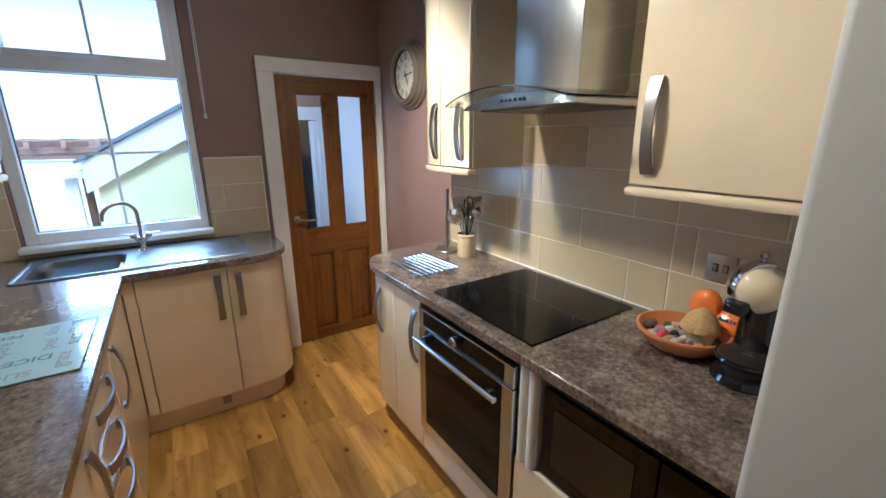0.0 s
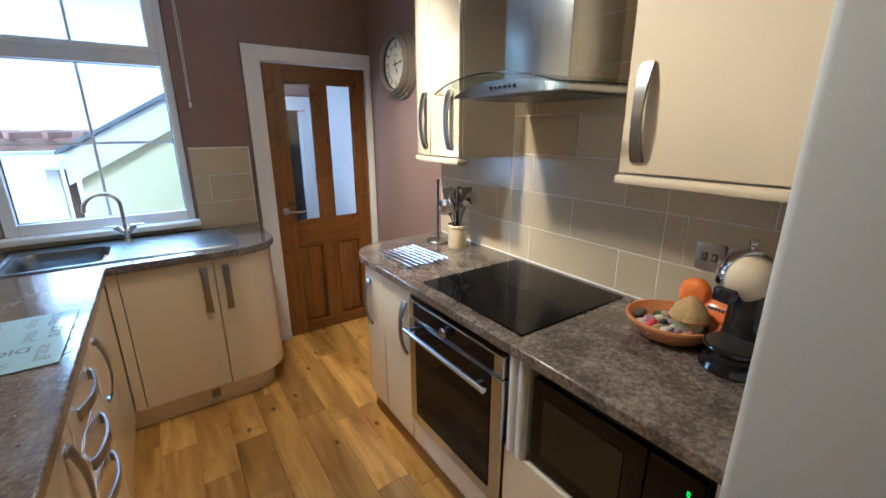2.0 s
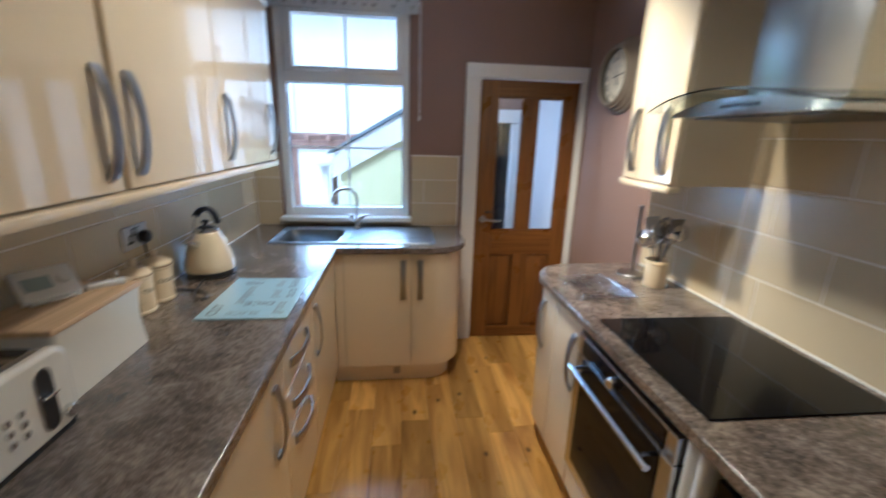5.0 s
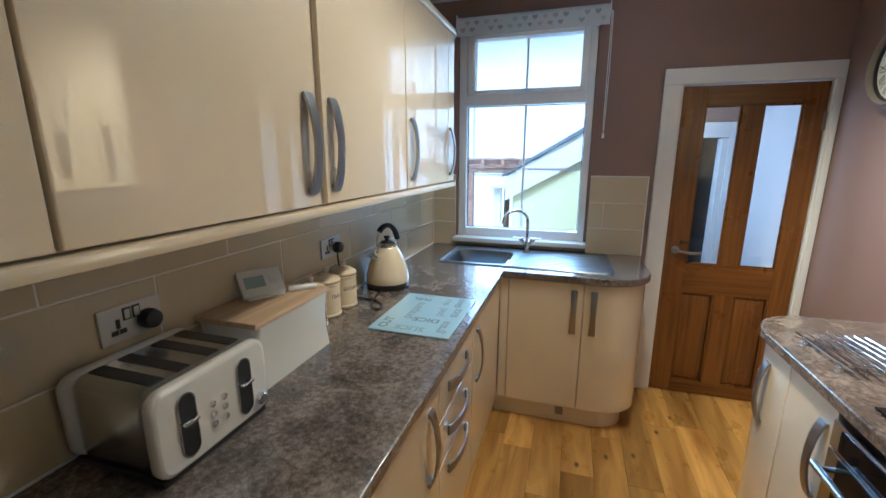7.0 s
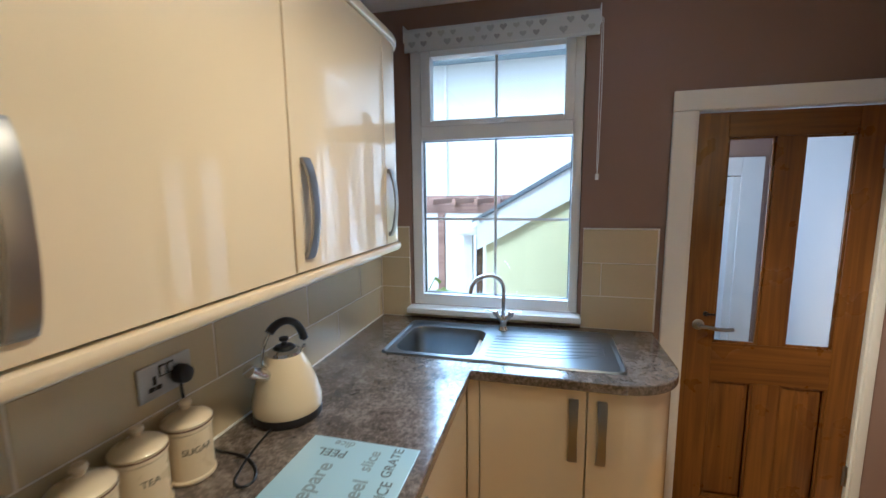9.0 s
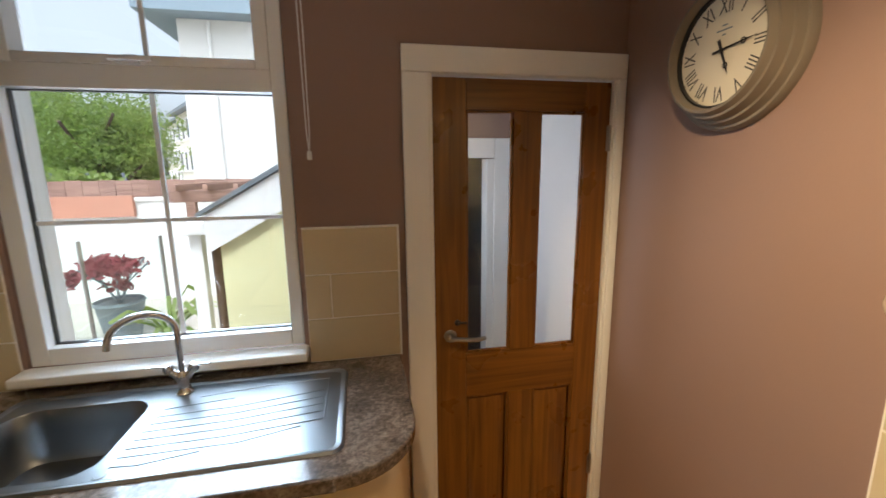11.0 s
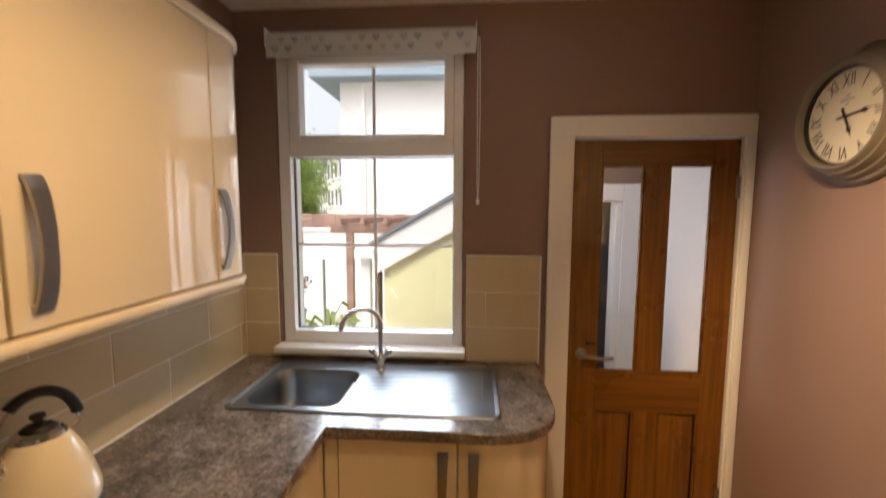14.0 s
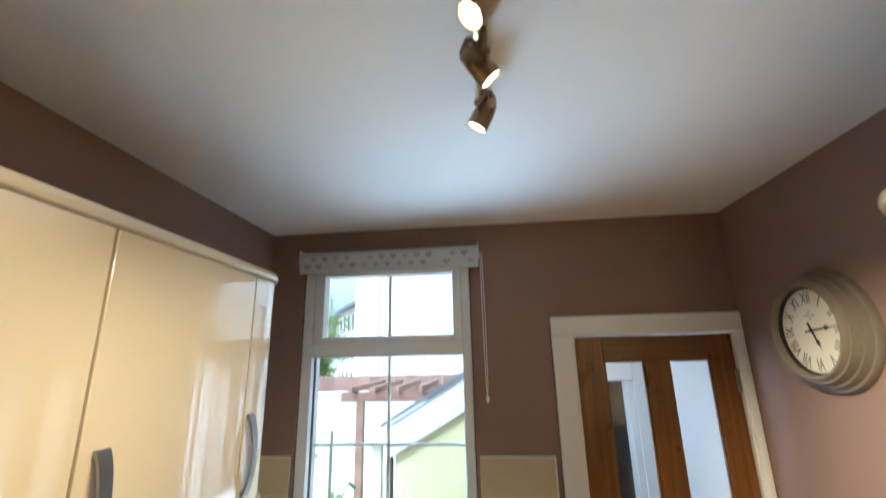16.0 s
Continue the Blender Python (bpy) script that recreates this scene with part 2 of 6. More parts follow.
def wood(name, dark, light, along, rough=0.4, each=0.25, knots=False, fine=14.0):
    """Grained timber; along: 0, 1 or 2 for the axis of the grain."""
    m = material(name, light, rough, bump=0.08, bump_scale=120)
    n, li = m.node_tree.nodes, m.node_tree.links
    co, mp, info = n.new("ShaderNodeTexCoord"), n.new("ShaderNodeMapping"), n.new("ShaderNodeObjectInfo")
    st = [fine] * 3
    st[along] = 0.8
    mp.inputs["Scale"].default_value = st
    off = n.new("ShaderNodeVectorMath")
    off.operation = "MULTIPLY_ADD"
    off.inputs[1].default_value = (13, 17, 11)
    li.new(info.outputs["Random"], off.inputs[0])
    li.new(co.outputs["Object"], off.inputs[2])
    li.new(off.outputs[0], mp.inputs[0])
    g, w = n.new("ShaderNodeTexNoise"), n.new("ShaderNodeTexNoise")
    g.inputs["Scale"].default_value, g.inputs["Detail"].default_value, g.inputs["Distortion"].default_value = 1.6, 8, 1.2
    w.inputs["Scale"].default_value, w.inputs["Detail"].default_value = 0.5, 2
    li.new(mp.outputs[0], g.inputs[0])
    li.new(mp.outputs[0], w.inputs[0])
    mix = n.new("ShaderNodeMath")
    mix.operation = "MULTIPLY_ADD"
    mix.inputs[1].default_value = 0.4
    li.new(w.outputs[0], mix.inputs[0])
    li.new(g.outputs[0], mix.inputs[2])
    cr = ramped(m, [(0.45, dark), (0.85, light)], mix.outputs[0])
    hsv, mr = n.new("ShaderNodeHueSaturation"), n.new("ShaderNodeMapRange")
    mr.inputs[3].default_value, mr.inputs[4].default_value = 1 - each, 1 + each
    li.new(info.outputs["Random"], mr.inputs[0])
    li.new(mr.outputs[0], hsv.inputs["Value"])
    li.new(cr.outputs[0], hsv.inputs["Color"])
    last = hsv.outputs[0]
    if knots:
        v, kr, kx = n.new("ShaderNodeTexVoronoi"), n.new("ShaderNodeMapRange"), n.new("ShaderNodeMix")
        v.voronoi_dimensions = "2D"
        v.inputs["Scale"].default_value = 3.4
        km = n.new("ShaderNodeMapping")
        km.inputs["Scale"].default_value = (1.0, 0.62, 1.0)
        li.new(off.outputs[0], km.inputs[0])
        li.new(km.outputs[0], v.inputs[0])
        kr.inputs[1].default_value, kr.inputs[2].default_value, kr.inputs[3].default_value, kr.inputs[4].default_value = 0.014, 0.058, 0.95, 0.0
        li.new(v.outputs["Distance"], kr.inputs[0])
        kx.data_type = "RGBA"
        pick, gate = n.new("ShaderNodeMath"), n.new("ShaderNodeMath")
        pick.operation, pick.inputs[1].default_value = "GREATER_THAN", 0.52
        gate.operation = "MULTIPLY"
        li.new(v.outputs["Color"], pick.inputs[0])
        li.new(pick.outputs[0], gate.inputs[0])
        li.new(kr.outputs[0], gate.inputs[1])
        li.new(gate.outputs[0], kx.inputs[0])
        li.new(last, kx.inputs[6])
        kx.inputs[7].default_value = (0.05, 0.02, 0.008, 1)
        last = kx.outputs[2]
    li.new(last, n["Principled BSDF"].inputs["Base Color"])
    return m


def glass(name, tint=(1, 1, 1), rough=0.0):
    m = bpy.data.materials.new(name)
    m.use_nodes = True
    b = m.node_tree.nodes["Principled BSDF"]
    b.inputs["Base Color"].default_value = (*tint, 1)
    b.inputs["Transmission Weight"].default_value = 1.0
    b.inputs["Roughness"].default_value, b.inputs["IOR"].default_value = rough, 1.45
    return m


def glow(name, color, strength):
    m = bpy.data.materials.new(name)
    m.use_nodes = True
    b = m.node_tree.nodes["Principled BSDF"]
    b.inputs["Base Color"].default_value = (*color, 1)
    b.inputs["Emission Color"].default_value = (*color, 1)
    b.inputs["Emission Strength"].default_value = strength
    return m


MAUVE = material("mauve_wall_paint", (0.262, 0.170, 0.136), 0.6, vary=0.05, scale=2.5, bump=0.15, bump_scale=90)
WHITE_WALL = material("white_wall_paint", (0.74, 0.72, 0.70), 0.7, vary=0.04, scale=2, bump=0.1, bump_scale=80)
CEILING = material("white_ceiling_paint", (0.84, 0.83, 0.81), 0.8, vary=0.03, scale=1.5, bump=0.2, bump_scale=60)
GLOSS_WHITE = material("white_gloss_paint", (0.80, 0.79, 0.76), 0.3, vary=0.03, scale=5, bump=0.05, bump_scale=60)
UPVC = material("white_upvc", (0.82, 0.83, 0.84), 0.22, vary=0.02, scale=3)
TILE = material("beige_glazed_tile", (0.56, 0.465, 0.300), 0.22, vary=0.08, scale=4, bump=0.05, bump_scale=25, each=0.05)
GROUT = material("pale_grout", (0.76, 0.71, 0.62), 0.85, vary=0.1, scale=30, bump=0.3)
CREAM = material("cream_gloss_laminate", (0.78, 0.66, 0.465), 0.30, vary=0.015, scale=2, coat=1.0)
CREAM.node_tree.nodes["Principled BSDF"].inputs["Coat IOR"].default_value = 2.05
CREAM.node_tree.nodes["Principled BSDF"].inputs["Coat Roughness"].default_value = 0.008
CARCASS = material("cream_carcass_board", (0.66, 0.57, 0.42), 0.35, vary=0.03, scale=4)
LAMINATE = laminate()
FLOOR = wood("oak_floor_plank", (0.28, 0.130, 0.018), (0.63, 0.362, 0.070), 1, 0.28, 0.30, True, 7.0)
GAP = material("dark_joint", (0.12, 0.06, 0.025), 0.9)
OAK = wood("varnished_oak", (0.090, 0.031, 0.003), (0.205, 0.083, 0.010), 2, 0.28, 0.07, fine=22.0)
OAK_ACROSS = wood("varnished_oak_rail", (0.090, 0.031, 0.003), (0.205, 0.083, 0.010), 0, 0.28, 0.07, fine=22.0)
LIDWOOD = wood("pale_beech", (0.45, 0.30, 0.16), (0.66, 0.47, 0.28), 1, 0.45, 0.05)
STEEL = material("brushed_steel", (0.58, 0.60, 0.63), 0.22, 1.0, vary=0.08, scale=12, bump=0.05, bump_scale=90, stretch=(6, 6, 0.3))
SATIN = material("satin_nickel", (0.34, 0.33, 0.32), 0.32, 1.0, vary=0.05, scale=20)
SINKSTEEL = material("stainless_sink_steel", (0.25, 0.262, 0.275), 0.34, 1.0, vary=0.08, scale=14, bump=0.03, bump_scale=150)
CHROME = material("chrome", (0.72, 0.72, 0.73), 0.06, 1.0, vary=0.02)
BLACKGLASS = material("black_glass", (0.005, 0.005, 0.006), 0.04, vary=0.02, spec=0.22)
BLACK = material("black_plastic", (0.014, 0.014, 0.015), 0.35, vary=0.1, scale=30, bump=0.05)
DARKSTEEL = material("dark_steel", (0.16, 0.15, 0.14), 0.35, 0.9, vary=0.1)
WHITE_ENAMEL = material("off_white_enamel", (0.74, 0.70, 0.62), 0.18, vary=0.03, scale=8, coat=0.4)
IVORY = material("ivory_enamel", (0.78, 0.655, 0.44), 0.16, vary=0.03, scale=8, coat=0.5)
STONEWARE = material("cream_stoneware", (0.74, 0.61, 0.40), 0.28, vary=0.07, scale=18, bump=0.06, bump_scale=80, coat=0.3)
INK = material("dark_grey_ink", (0.06, 0.055, 0.05), 0.6)
PALEINK = material("faded_grey_ink", (0.20, 0.25, 0.27), 0.6)
PRINT = material("slate_print", (0.11, 0.135, 0.145), 0.6)
KEYPRINT = material("grey_key_print", (0.012, 0.012, 0.012), 0.25)
FRIDGE = material("silver_grey_fridge_lacquer", (0.56, 0.56, 0.56), 0.30, vary=0.03, scale=3, bump=0.08, bump_scale=40)
CLEAR = glass("clear_glass")
HOODGLASS = glass("green_edged_glass", (0.86, 0.95, 0.92))


# ---- room shell ----
def room():
    f = B()
    box(f, XL - 0.1, XR + 0.1, YS, YN + 0.18, -0.10, -0.012)
    floor = tagged(part("floor", f, GAP), "oak plank floor with knots, butt joints and worn gloss", "floor", kind="structure")
    c = B()
    box(c, XL - 0.12, XR + 0.12, YS - 0.12, YN + 0.18, TOP, TOP + 0.12)
    tagged(part("ceiling", c, CEILING), "plain white painted ceiling", "ceiling", kind="structure")
    w = B()
    box(w, XL - 0.12, XL, YS - 0.12, YN + 0.18, -0.45, TOP)
    west = tagged(part("wall_west", w, MAUVE), "mauve painted wall with a beige tiled splashback", "wall", kind="structure")
    w = B()
    box(w, XR, XR + 0.12, YS - 0.12, YN + 0.18, -0.45, TOP)
    east = tagged(part("wall_east", w, MAUVE), "mauve painted wall with a beige tiled splashback", "wall", kind="structure")
    # unseen closing wall, made white as a reflector for the cabinet fronts
    w = B()
    box(w, XL, XR, YS - 0.12, YS, -0.45, TOP)
    tagged(part("wall_south_bounce", w, WHITE_WALL), "plain unseen closing wall, made white to bounce light into the room", "wall", kind="structure")
    w = B()
    y0, y1 = YN, YN + 0.18
    box(w, XL, -0.525, y0, y1, -0.45, TOP)
    box(w, -0.525, 0.365, y0, y1, -0.45, 0.985)
    box(w, -0.525, 0.365, y0, y1, 2.44, TOP)
    box(w, 0.365, 0.835, y0, y1, -0.45, TOP)
    box(w, 0.835, 1.612, y0, y1, 2.01, TOP)
    box(w, 1.612, XR, y0, y1, -0.45, TOP)
    north = tagged(part("wall_north", w, MAUVE), "mauve painted wall with window and door openings", "wall", kind="structure")
    return floor, west, east, north


floor, wall_west, wall_east, wall_north = room()


# ---- window ----
def window():
    win = thing("window_1", (-0.08, 3.2, 0.98), "white plastic double glazed window with slim glazing bars", "window", kind="structure")
    yf, yb = 3.135, 3.215
    fr = B()
    x0, x1, z0, z1 = -0.522, 0.362, 1.01, 2.438
    box(fr, x0, x0 + 0.055, yf, yb, z0, z1, 0.004)
    box(fr, x1 - 0.045, x1, yf, yb, z0, z1, 0.004)
    box(fr, x0 + 0.055, x1 - 0.045, yf, yb, z0, 1.07, 0.004)
    box(fr, x0 + 0.055, x1 - 0.045, yf, yb, 1.914, 1.99, 0.004)
    box(fr, x0 + 0.055, x1 - 0.045, yf, yb, 2.375, z1, 0.004)
    part("window_frame", fr, UPVC, win)
    sash = B()
    a, b, c, d = -0.462, 0.318, 1.985, 2.38
    ys = yf - 0.012
    box(sash, a, a + 0.052, ys, yb - 0.02, c, d, 0.005)
    box(sash, b - 0.045, b, ys, yb - 0.02, c, d, 0.005)
    box(sash, a + 0.052, b - 0.045, ys, yb - 0.02, c, 2.015, 0.005)
    box(sash, a + 0.052, b - 0.045, ys, yb - 0.02, 2.335, d, 0.005)
    so = part("top_sash", sash, UPVC, win)
    h = B()
    box(h, -0.14, -0.02, ys - 0.03, ys - 0.016, 1.992, 2.006, 0.004)
    box(h, -0.10, -0.06, ys - 0.018, ys - 0.001, 1.985, 2.012, 0.004)
    part("sash_handle", h, UPVC, so)
    for nm, (p, q, r, s) in {"lower_pane": (-0.467, 0.317, 1.07, 1.914), "upper_pane": (-0.41, 0.273, 2.015, 2.335)}.items():
        g = B()
        box(g, p, q, 3.195, 3.201, r, s)
        pane = part(nm, g, CLEAR, win)
        pane.visible_shadow = False
    bars = B()
    box(bars, -0.076, -0.062, 3.186, 3.194, 1.07, 1.914)
    part("glazing_bar", bars, UPVC, win)
    bars = B()
    box(bars, -0.467, -0.077, 3.186, 3.194, 1.484, 1.498)
    box(bars, -0.061, 0.317, 3.186, 3.194, 1.484, 1.498)
    part("glazing_bar", bars, UPVC, win)
    bars = B()
    box(bars, -0.076, -0.062, 3.186, 3.194, 2.015, 2.335)
    part("glazing_bar", bars, UPVC, win)
    gk = B()
    for p, q, r, s in ((-0.468, 0.318, 1.068, 1.073), (-0.468, 0.318, 1.911, 1.916), (-0.411, 0.274, 2.012, 2.017)):
        box(gk, p, q, 3.175, 3.194, r, s)
    box(gk, -0.468, -0.463, 3.175, 3.194, 1.073, 1.911)
    box(gk, 0.313, 0.318, 3.175, 3.194, 1.073, 1.911)
    part("gasket", gk, BLACK, win)
    s = B()
    box(s, -0.54, 0.378, 3.045, 3.137, 0.977, 1.009, 0.006, 3)
    tagged(part("window_sill", s, GLOSS_WHITE, win), "white painted timber sill board")


window()


# ---- door to the lobby ----
def panelled_door():
    door = thing("door_1", (1.22, 3.15, 0), "varnished oak door with two long glass panes, closed", "door", kind="structure")
    y0, y1 = 3.132, 3.170
    xs = [0.866, 0.992, 1.180, 1.288, 1.478, 1.584]
    for k, (a, b) in enumerate(((xs[0], xs[1]), (xs[4], xs[5]))):
        s = B()
        box(s, a, b, y0, y1, 0.006, 1.983, 0.003)
        part("stile", s, OAK, door)
    for z0, z1 in ((0.006, 0.09), (0.712, 0.905), (1.870, 1.983)):
        s = B()
        box(s, xs[1], xs[4], y0 + 0.001, y1, z0, z1, 0.002)
        part("rail", s, OAK_ACROSS, door)
    for z0, z1 in ((0.09, 0.712), (0.905, 1.870)):
        s = B()
        box(s, xs[2], xs[3], y0 + 0.001, y1, z0, z1, 0.002)
        part("muntin", s, OAK, door)
    for a, b in ((xs[1], xs[2]), (xs[3], xs[4])):
        p = B()
        rings = []
        for ins, yy in ((0.0, y0 + 0.020), (0.014, y0 + 0.020), (0.020, y0 + 0.016), (0.05, y0 + 0.006)):
            rings.append([(a + ins, yy, 0.09 + ins), (b - ins, yy, 0.09 + ins), (b - ins, yy, 0.712 - ins), (a + ins, yy, 0.712 - ins)])
        loft(p, rings)
        part("raised_panel", p, OAK, door)
        for z0, z1 in ((0.09, 0.712), (0.905, 1.870)):
            bd = B()
            for u0, u1, w0, w1 in ((a, a + 0.010, z0, z1), (b - 0.010, b, z0, z1), (a + 0.010, b - 0.010, z0, z0 + 0.010), (a + 0.010, b - 0.010, z1 - 0.010, z1)):
                box(bd, u0, u1, y0 + 0.005, y0 + 0.019, w0, w1, 0.003)
            part("bead", bd, OAK, door)
        g = B()
        box(g, a, b, y0 + 0.021, y0 + 0.025, 0.905, 1.870)
        pane = part("glass_pane", g, CLEAR, door)
        pane.visible_shadow = False
    h = B()
    lathe(h, [(0.0, 0), (0.026, 0), (0.026, 0.006), (0.022, 0.009), (0.010, 0.010), (0.010, 0.042), (0, 0.044)], (0.925, y0, 0.99), Matrix.Rotation(radians(90), 4, "X"), 24)
    tube(h, [(0.925, y0 - 0.04, 0.99), (0.95, y0 - 0.046, 0.991), (0.99, y0 - 0.047, 0.985), (1.03, y0 - 0.046, 0.983), (1.06, y0 - 0.044, 0.987)], 0.009)
    part("door_handle", h, SATIN, door, "satin steel lever handle")
    h = B()
    lathe(h, [(0, 0), (0.012, 0), (0.012, 0.006), (0.006, 0.010), (0, 0.011)], (0.955, y0, 1.045), Matrix.Rotation(radians(90), 4, "X"), 18)
    tube(h, [(0.955, y0 - 0.012, 1.045), (0.992, y0 - 0.014, 1.046)], 0.005)
    part("latch_snib", h, BLACK, door)
    for z in (1.72, 0.25):
        hg = B()
        tube(hg, [(1.590, y0 - 0.004, z), (1.590, y0 - 0.004, z + 0.10)], 0.006)
        box(hg, 1.572, 1.588, y0 - 0.0035, y0 - 0.0005, z, z + 0.10)
        part("hinge", hg, SATIN, door)
    trim = thing("door_frame", (0.8, 3.12, 0), "white painted architrave and lining round the oak door", "door frame", kind="structure")
    a = B()
    box(a, 0.753, 0.850, 3.103, 3.1235, 0.0, 1.992, 0.005)
    box(a, 0.753, 1.632, 3.1035, 3.1235, 1.992, 2.083, 0.005)
    box(a, 1.597, 1.632, 3.1035, 3.1235, 0.0, 1.992, 0.004)
    part("architrave", a, GLOSS_WHITE, trim)
    a = B()
    box(a, 0.836, 0.862, 3.118, 3.305, 0.0, 1.990)
    box(a, 0.836, 1.611, 3.118, 3.305, 1.990, 2.009)
    box(a, 1.588, 1.611, 3.118, 3.305, 0.0, 1.990)
    box(a, 0.862, 0.872, 3.172, 3.20, 0.0, 1.99)
    box(a, 1.578, 1.588, 3.172, 3.20, 0.0, 1.99)
    part("lining", a, GLOSS_WHITE, trim)


panelled_door()


# ---- lobby behind the door ----
def lobby():
    x0, x1, y0, y1, z1 = 0.55, 1.575, 3.306, 4.05, 2.4
    f = B()
    box(f, x0, x1, y0, y1, -0.1, -0.002)
    tagged(part("lobby_floor", f, material("grey_lobby_floor", (0.22, 0.2, 0.18), 0.5)), "grey floor of the back lobby", "floor", kind="structure")
    c = B()
    box(c, x0, x1, y0, y1, z1, z1 + 0.1)
    tagged(part("lobby_ceiling", c, CEILING), "white lobby ceiling", "ceiling", kind="structure")
    w = B()
    box(w, x0 - 0.1, x0, y0, 3.42, -0.1, z1)
    box(w, x0 - 0.1, x0, 3.96, y1, -0.1, z1)
    box(w, x0 - 0.1, x0, 3.42, 3.96, -0.1, 1.08)
    box(w, x0 - 0.1, x0, 3.42, 3.96, 2.02, z1)
    box(w, x1, x1 + 0.1, y0, y1, -0.1, z1)
    tagged(part("lobby_wall_side", w, WHITE_WALL), "white painted lobby side walls", "wall", kind="structure")
    w = B()
    box(w, x0, 0.80, y1, y1 + 0.1, -0.1, z1)
    box(w, 1.39, x1, y1, y1 + 0.1, -0.1, z1)
    box(w, 0.80, 1.39, y1, y1 + 0.1, 1.745, z1)
    tagged(part("lobby_wall_north", w, MAUVE), "lobby end wall with a doorway", "wall", kind="structure")
    t = B()
    box(t, 0.69, 0.81, y1 - 0.02, y1 - 0.001, 0, 1.842, 0.004)
    box(t, 1.405, 1.53, y1 - 0.02, y1 - 0.001, 0, 1.842, 0.004)
    box(t, 0.81, 1.405, y1 - 0.02, y1 - 0.001, 1.725, 1.842, 0.004)
    box(t, 1.36, 1.404, y1 - 0.012, y1 + 0.10, 0, 1.72, 0.003)
    tagged(part("lobby_door_frame", t, GLOSS_WHITE), "white painted frame of the far doorway", "door frame", kind="structure")
    # darkness of the far room is put into these walls' near-black colour
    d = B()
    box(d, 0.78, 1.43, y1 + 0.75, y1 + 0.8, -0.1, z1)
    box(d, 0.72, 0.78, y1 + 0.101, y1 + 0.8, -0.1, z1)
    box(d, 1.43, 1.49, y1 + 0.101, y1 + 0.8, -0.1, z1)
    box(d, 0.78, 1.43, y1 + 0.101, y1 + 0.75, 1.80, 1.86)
    tagged(part("closet_gloom_walls", d, material("closet_gloom_grey", (0.05, 0.055, 0.06), 0.7, vary=0.3, scale=3)), "unlit room beyond the lobby, its gloom put into dark grey walls", "wall", kind="structure")


lobby()


# ---- handles ----
def bow_handle(name, m, parent, length=0.255, width=0.0165, rise=0.025):
    """A flat bow handle: long axis z, standing out along +x, at the pose m."""
    b = B()
    n = 16
    rings = []
    for i in range(n + 1):
        u = i / n
        z = (u - 0.5) * length
        x = 0.004 + rise * (1 - (2 * u - 1) ** 2) ** 0.8
        d = Vector((rise * -4 * (2 * u - 1) / length, 0, 1)).normalized()
        out = Vector((d.z, 0, -d.x)) * 0.0035
        w = width * (0.85 + 0.25 * abs(2 * u - 1))
        c = Vector((x, 0, z))
        rings.append([c + out + Vector((0, w, 0)), c + out * 1.3, c + out - Vector((0, w, 0)), c - out - Vector((0, w, 0)), c - out + Vector((0, w, 0))])
    loft(b, rings)
    for s in (-1, 1):
        box(b, -0.002, 0.010, -width, width, s * (length / 2 - 0.008) - 0.008, s * (length / 2 - 0.008) + 0.008, 0.002)
    b.transform(m)
    return part(name, b, SATIN, parent, "satin nickel bow handle")


def face(x, y, z, way, flat=False):
    """Pose of a handle on a front that looks towards way degrees (0: +x)."""
    return Matrix.Translation((x, y, z)) @ Matrix.Rotation(radians(way), 4, "Z") @ (Matrix.Rotation(radians(90), 4, "X") if flat else Matrix.Identity(4))


# ---- base units ----
LF, NF, RF = -0.095, 2.502, 1.012   # outer faces of the fronts: left, far, right
D0, D1 = 0.135, 0.893               # bottom and top of the doors


def left_base():
    for y0, y1, kind, hy in ((-0.30, 0.295, "door", 0.22), (0.300, 0.745, "door", 0.67), (0.750, 1.345, "door", 1.255), (1.350, 1.815, "drawers", 0), (1.820, 2.455, "door", 1.90)):
        nm = "drawer_unit" if kind == "drawers" else "base_cabinet"
        u = thing(nm, ((XL + LF) / 2, (y0 + y1) / 2, 0), "cream gloss base unit with three drawers under the worktop" if kind == "drawers" else "cream gloss base cabinet with one door under the worktop", "cabinet", "base units")
        b = B()
        box(b, XL + 0.02, LF - 0.022, y0, y1, 0.135, 0.898)
        part("body", b, CARCASS, u)
        spans = [(D0, D1)] if kind == "door" else [(D0, 0.538), (0.543, 0.712), (0.717, D1)]
        for a, c in spans:
            d = B()
            box(d, LF - 0.019, LF, y0 + 0.002, y1 - 0.002, a, c, 0.003)
            f = part("door" if kind == "door" else "drawer_front", d, CREAM, u)
            if kind == "door":
                bow_handle("handle", face(LF, hy, 0.70, 0), f)
            else:
                bow_handle("handle", face(LF, (y0 + y1) / 2 - 0.01, {0.717: 0.80, 0.543: 0.63, D0: 0.475}[a], 0, True), f)
    p = B()
    box(p, LF - 0.019, LF - 0.002, 2.458, 2.505, D0, D1, 0.002)
    tagged(part("corner_filler", p, CREAM), "cream gloss filler strip in the corner of the base units", "trim", kind="structure")
    p = B()
    box(p, LF - 0.072, LF - 0.055, -0.3, 2.56, 0.0, 0.134)
    tagged(part("plinth", p, CREAM), "cream gloss plinth along the base units on the floor", "plinth", kind="structure")


left_base()


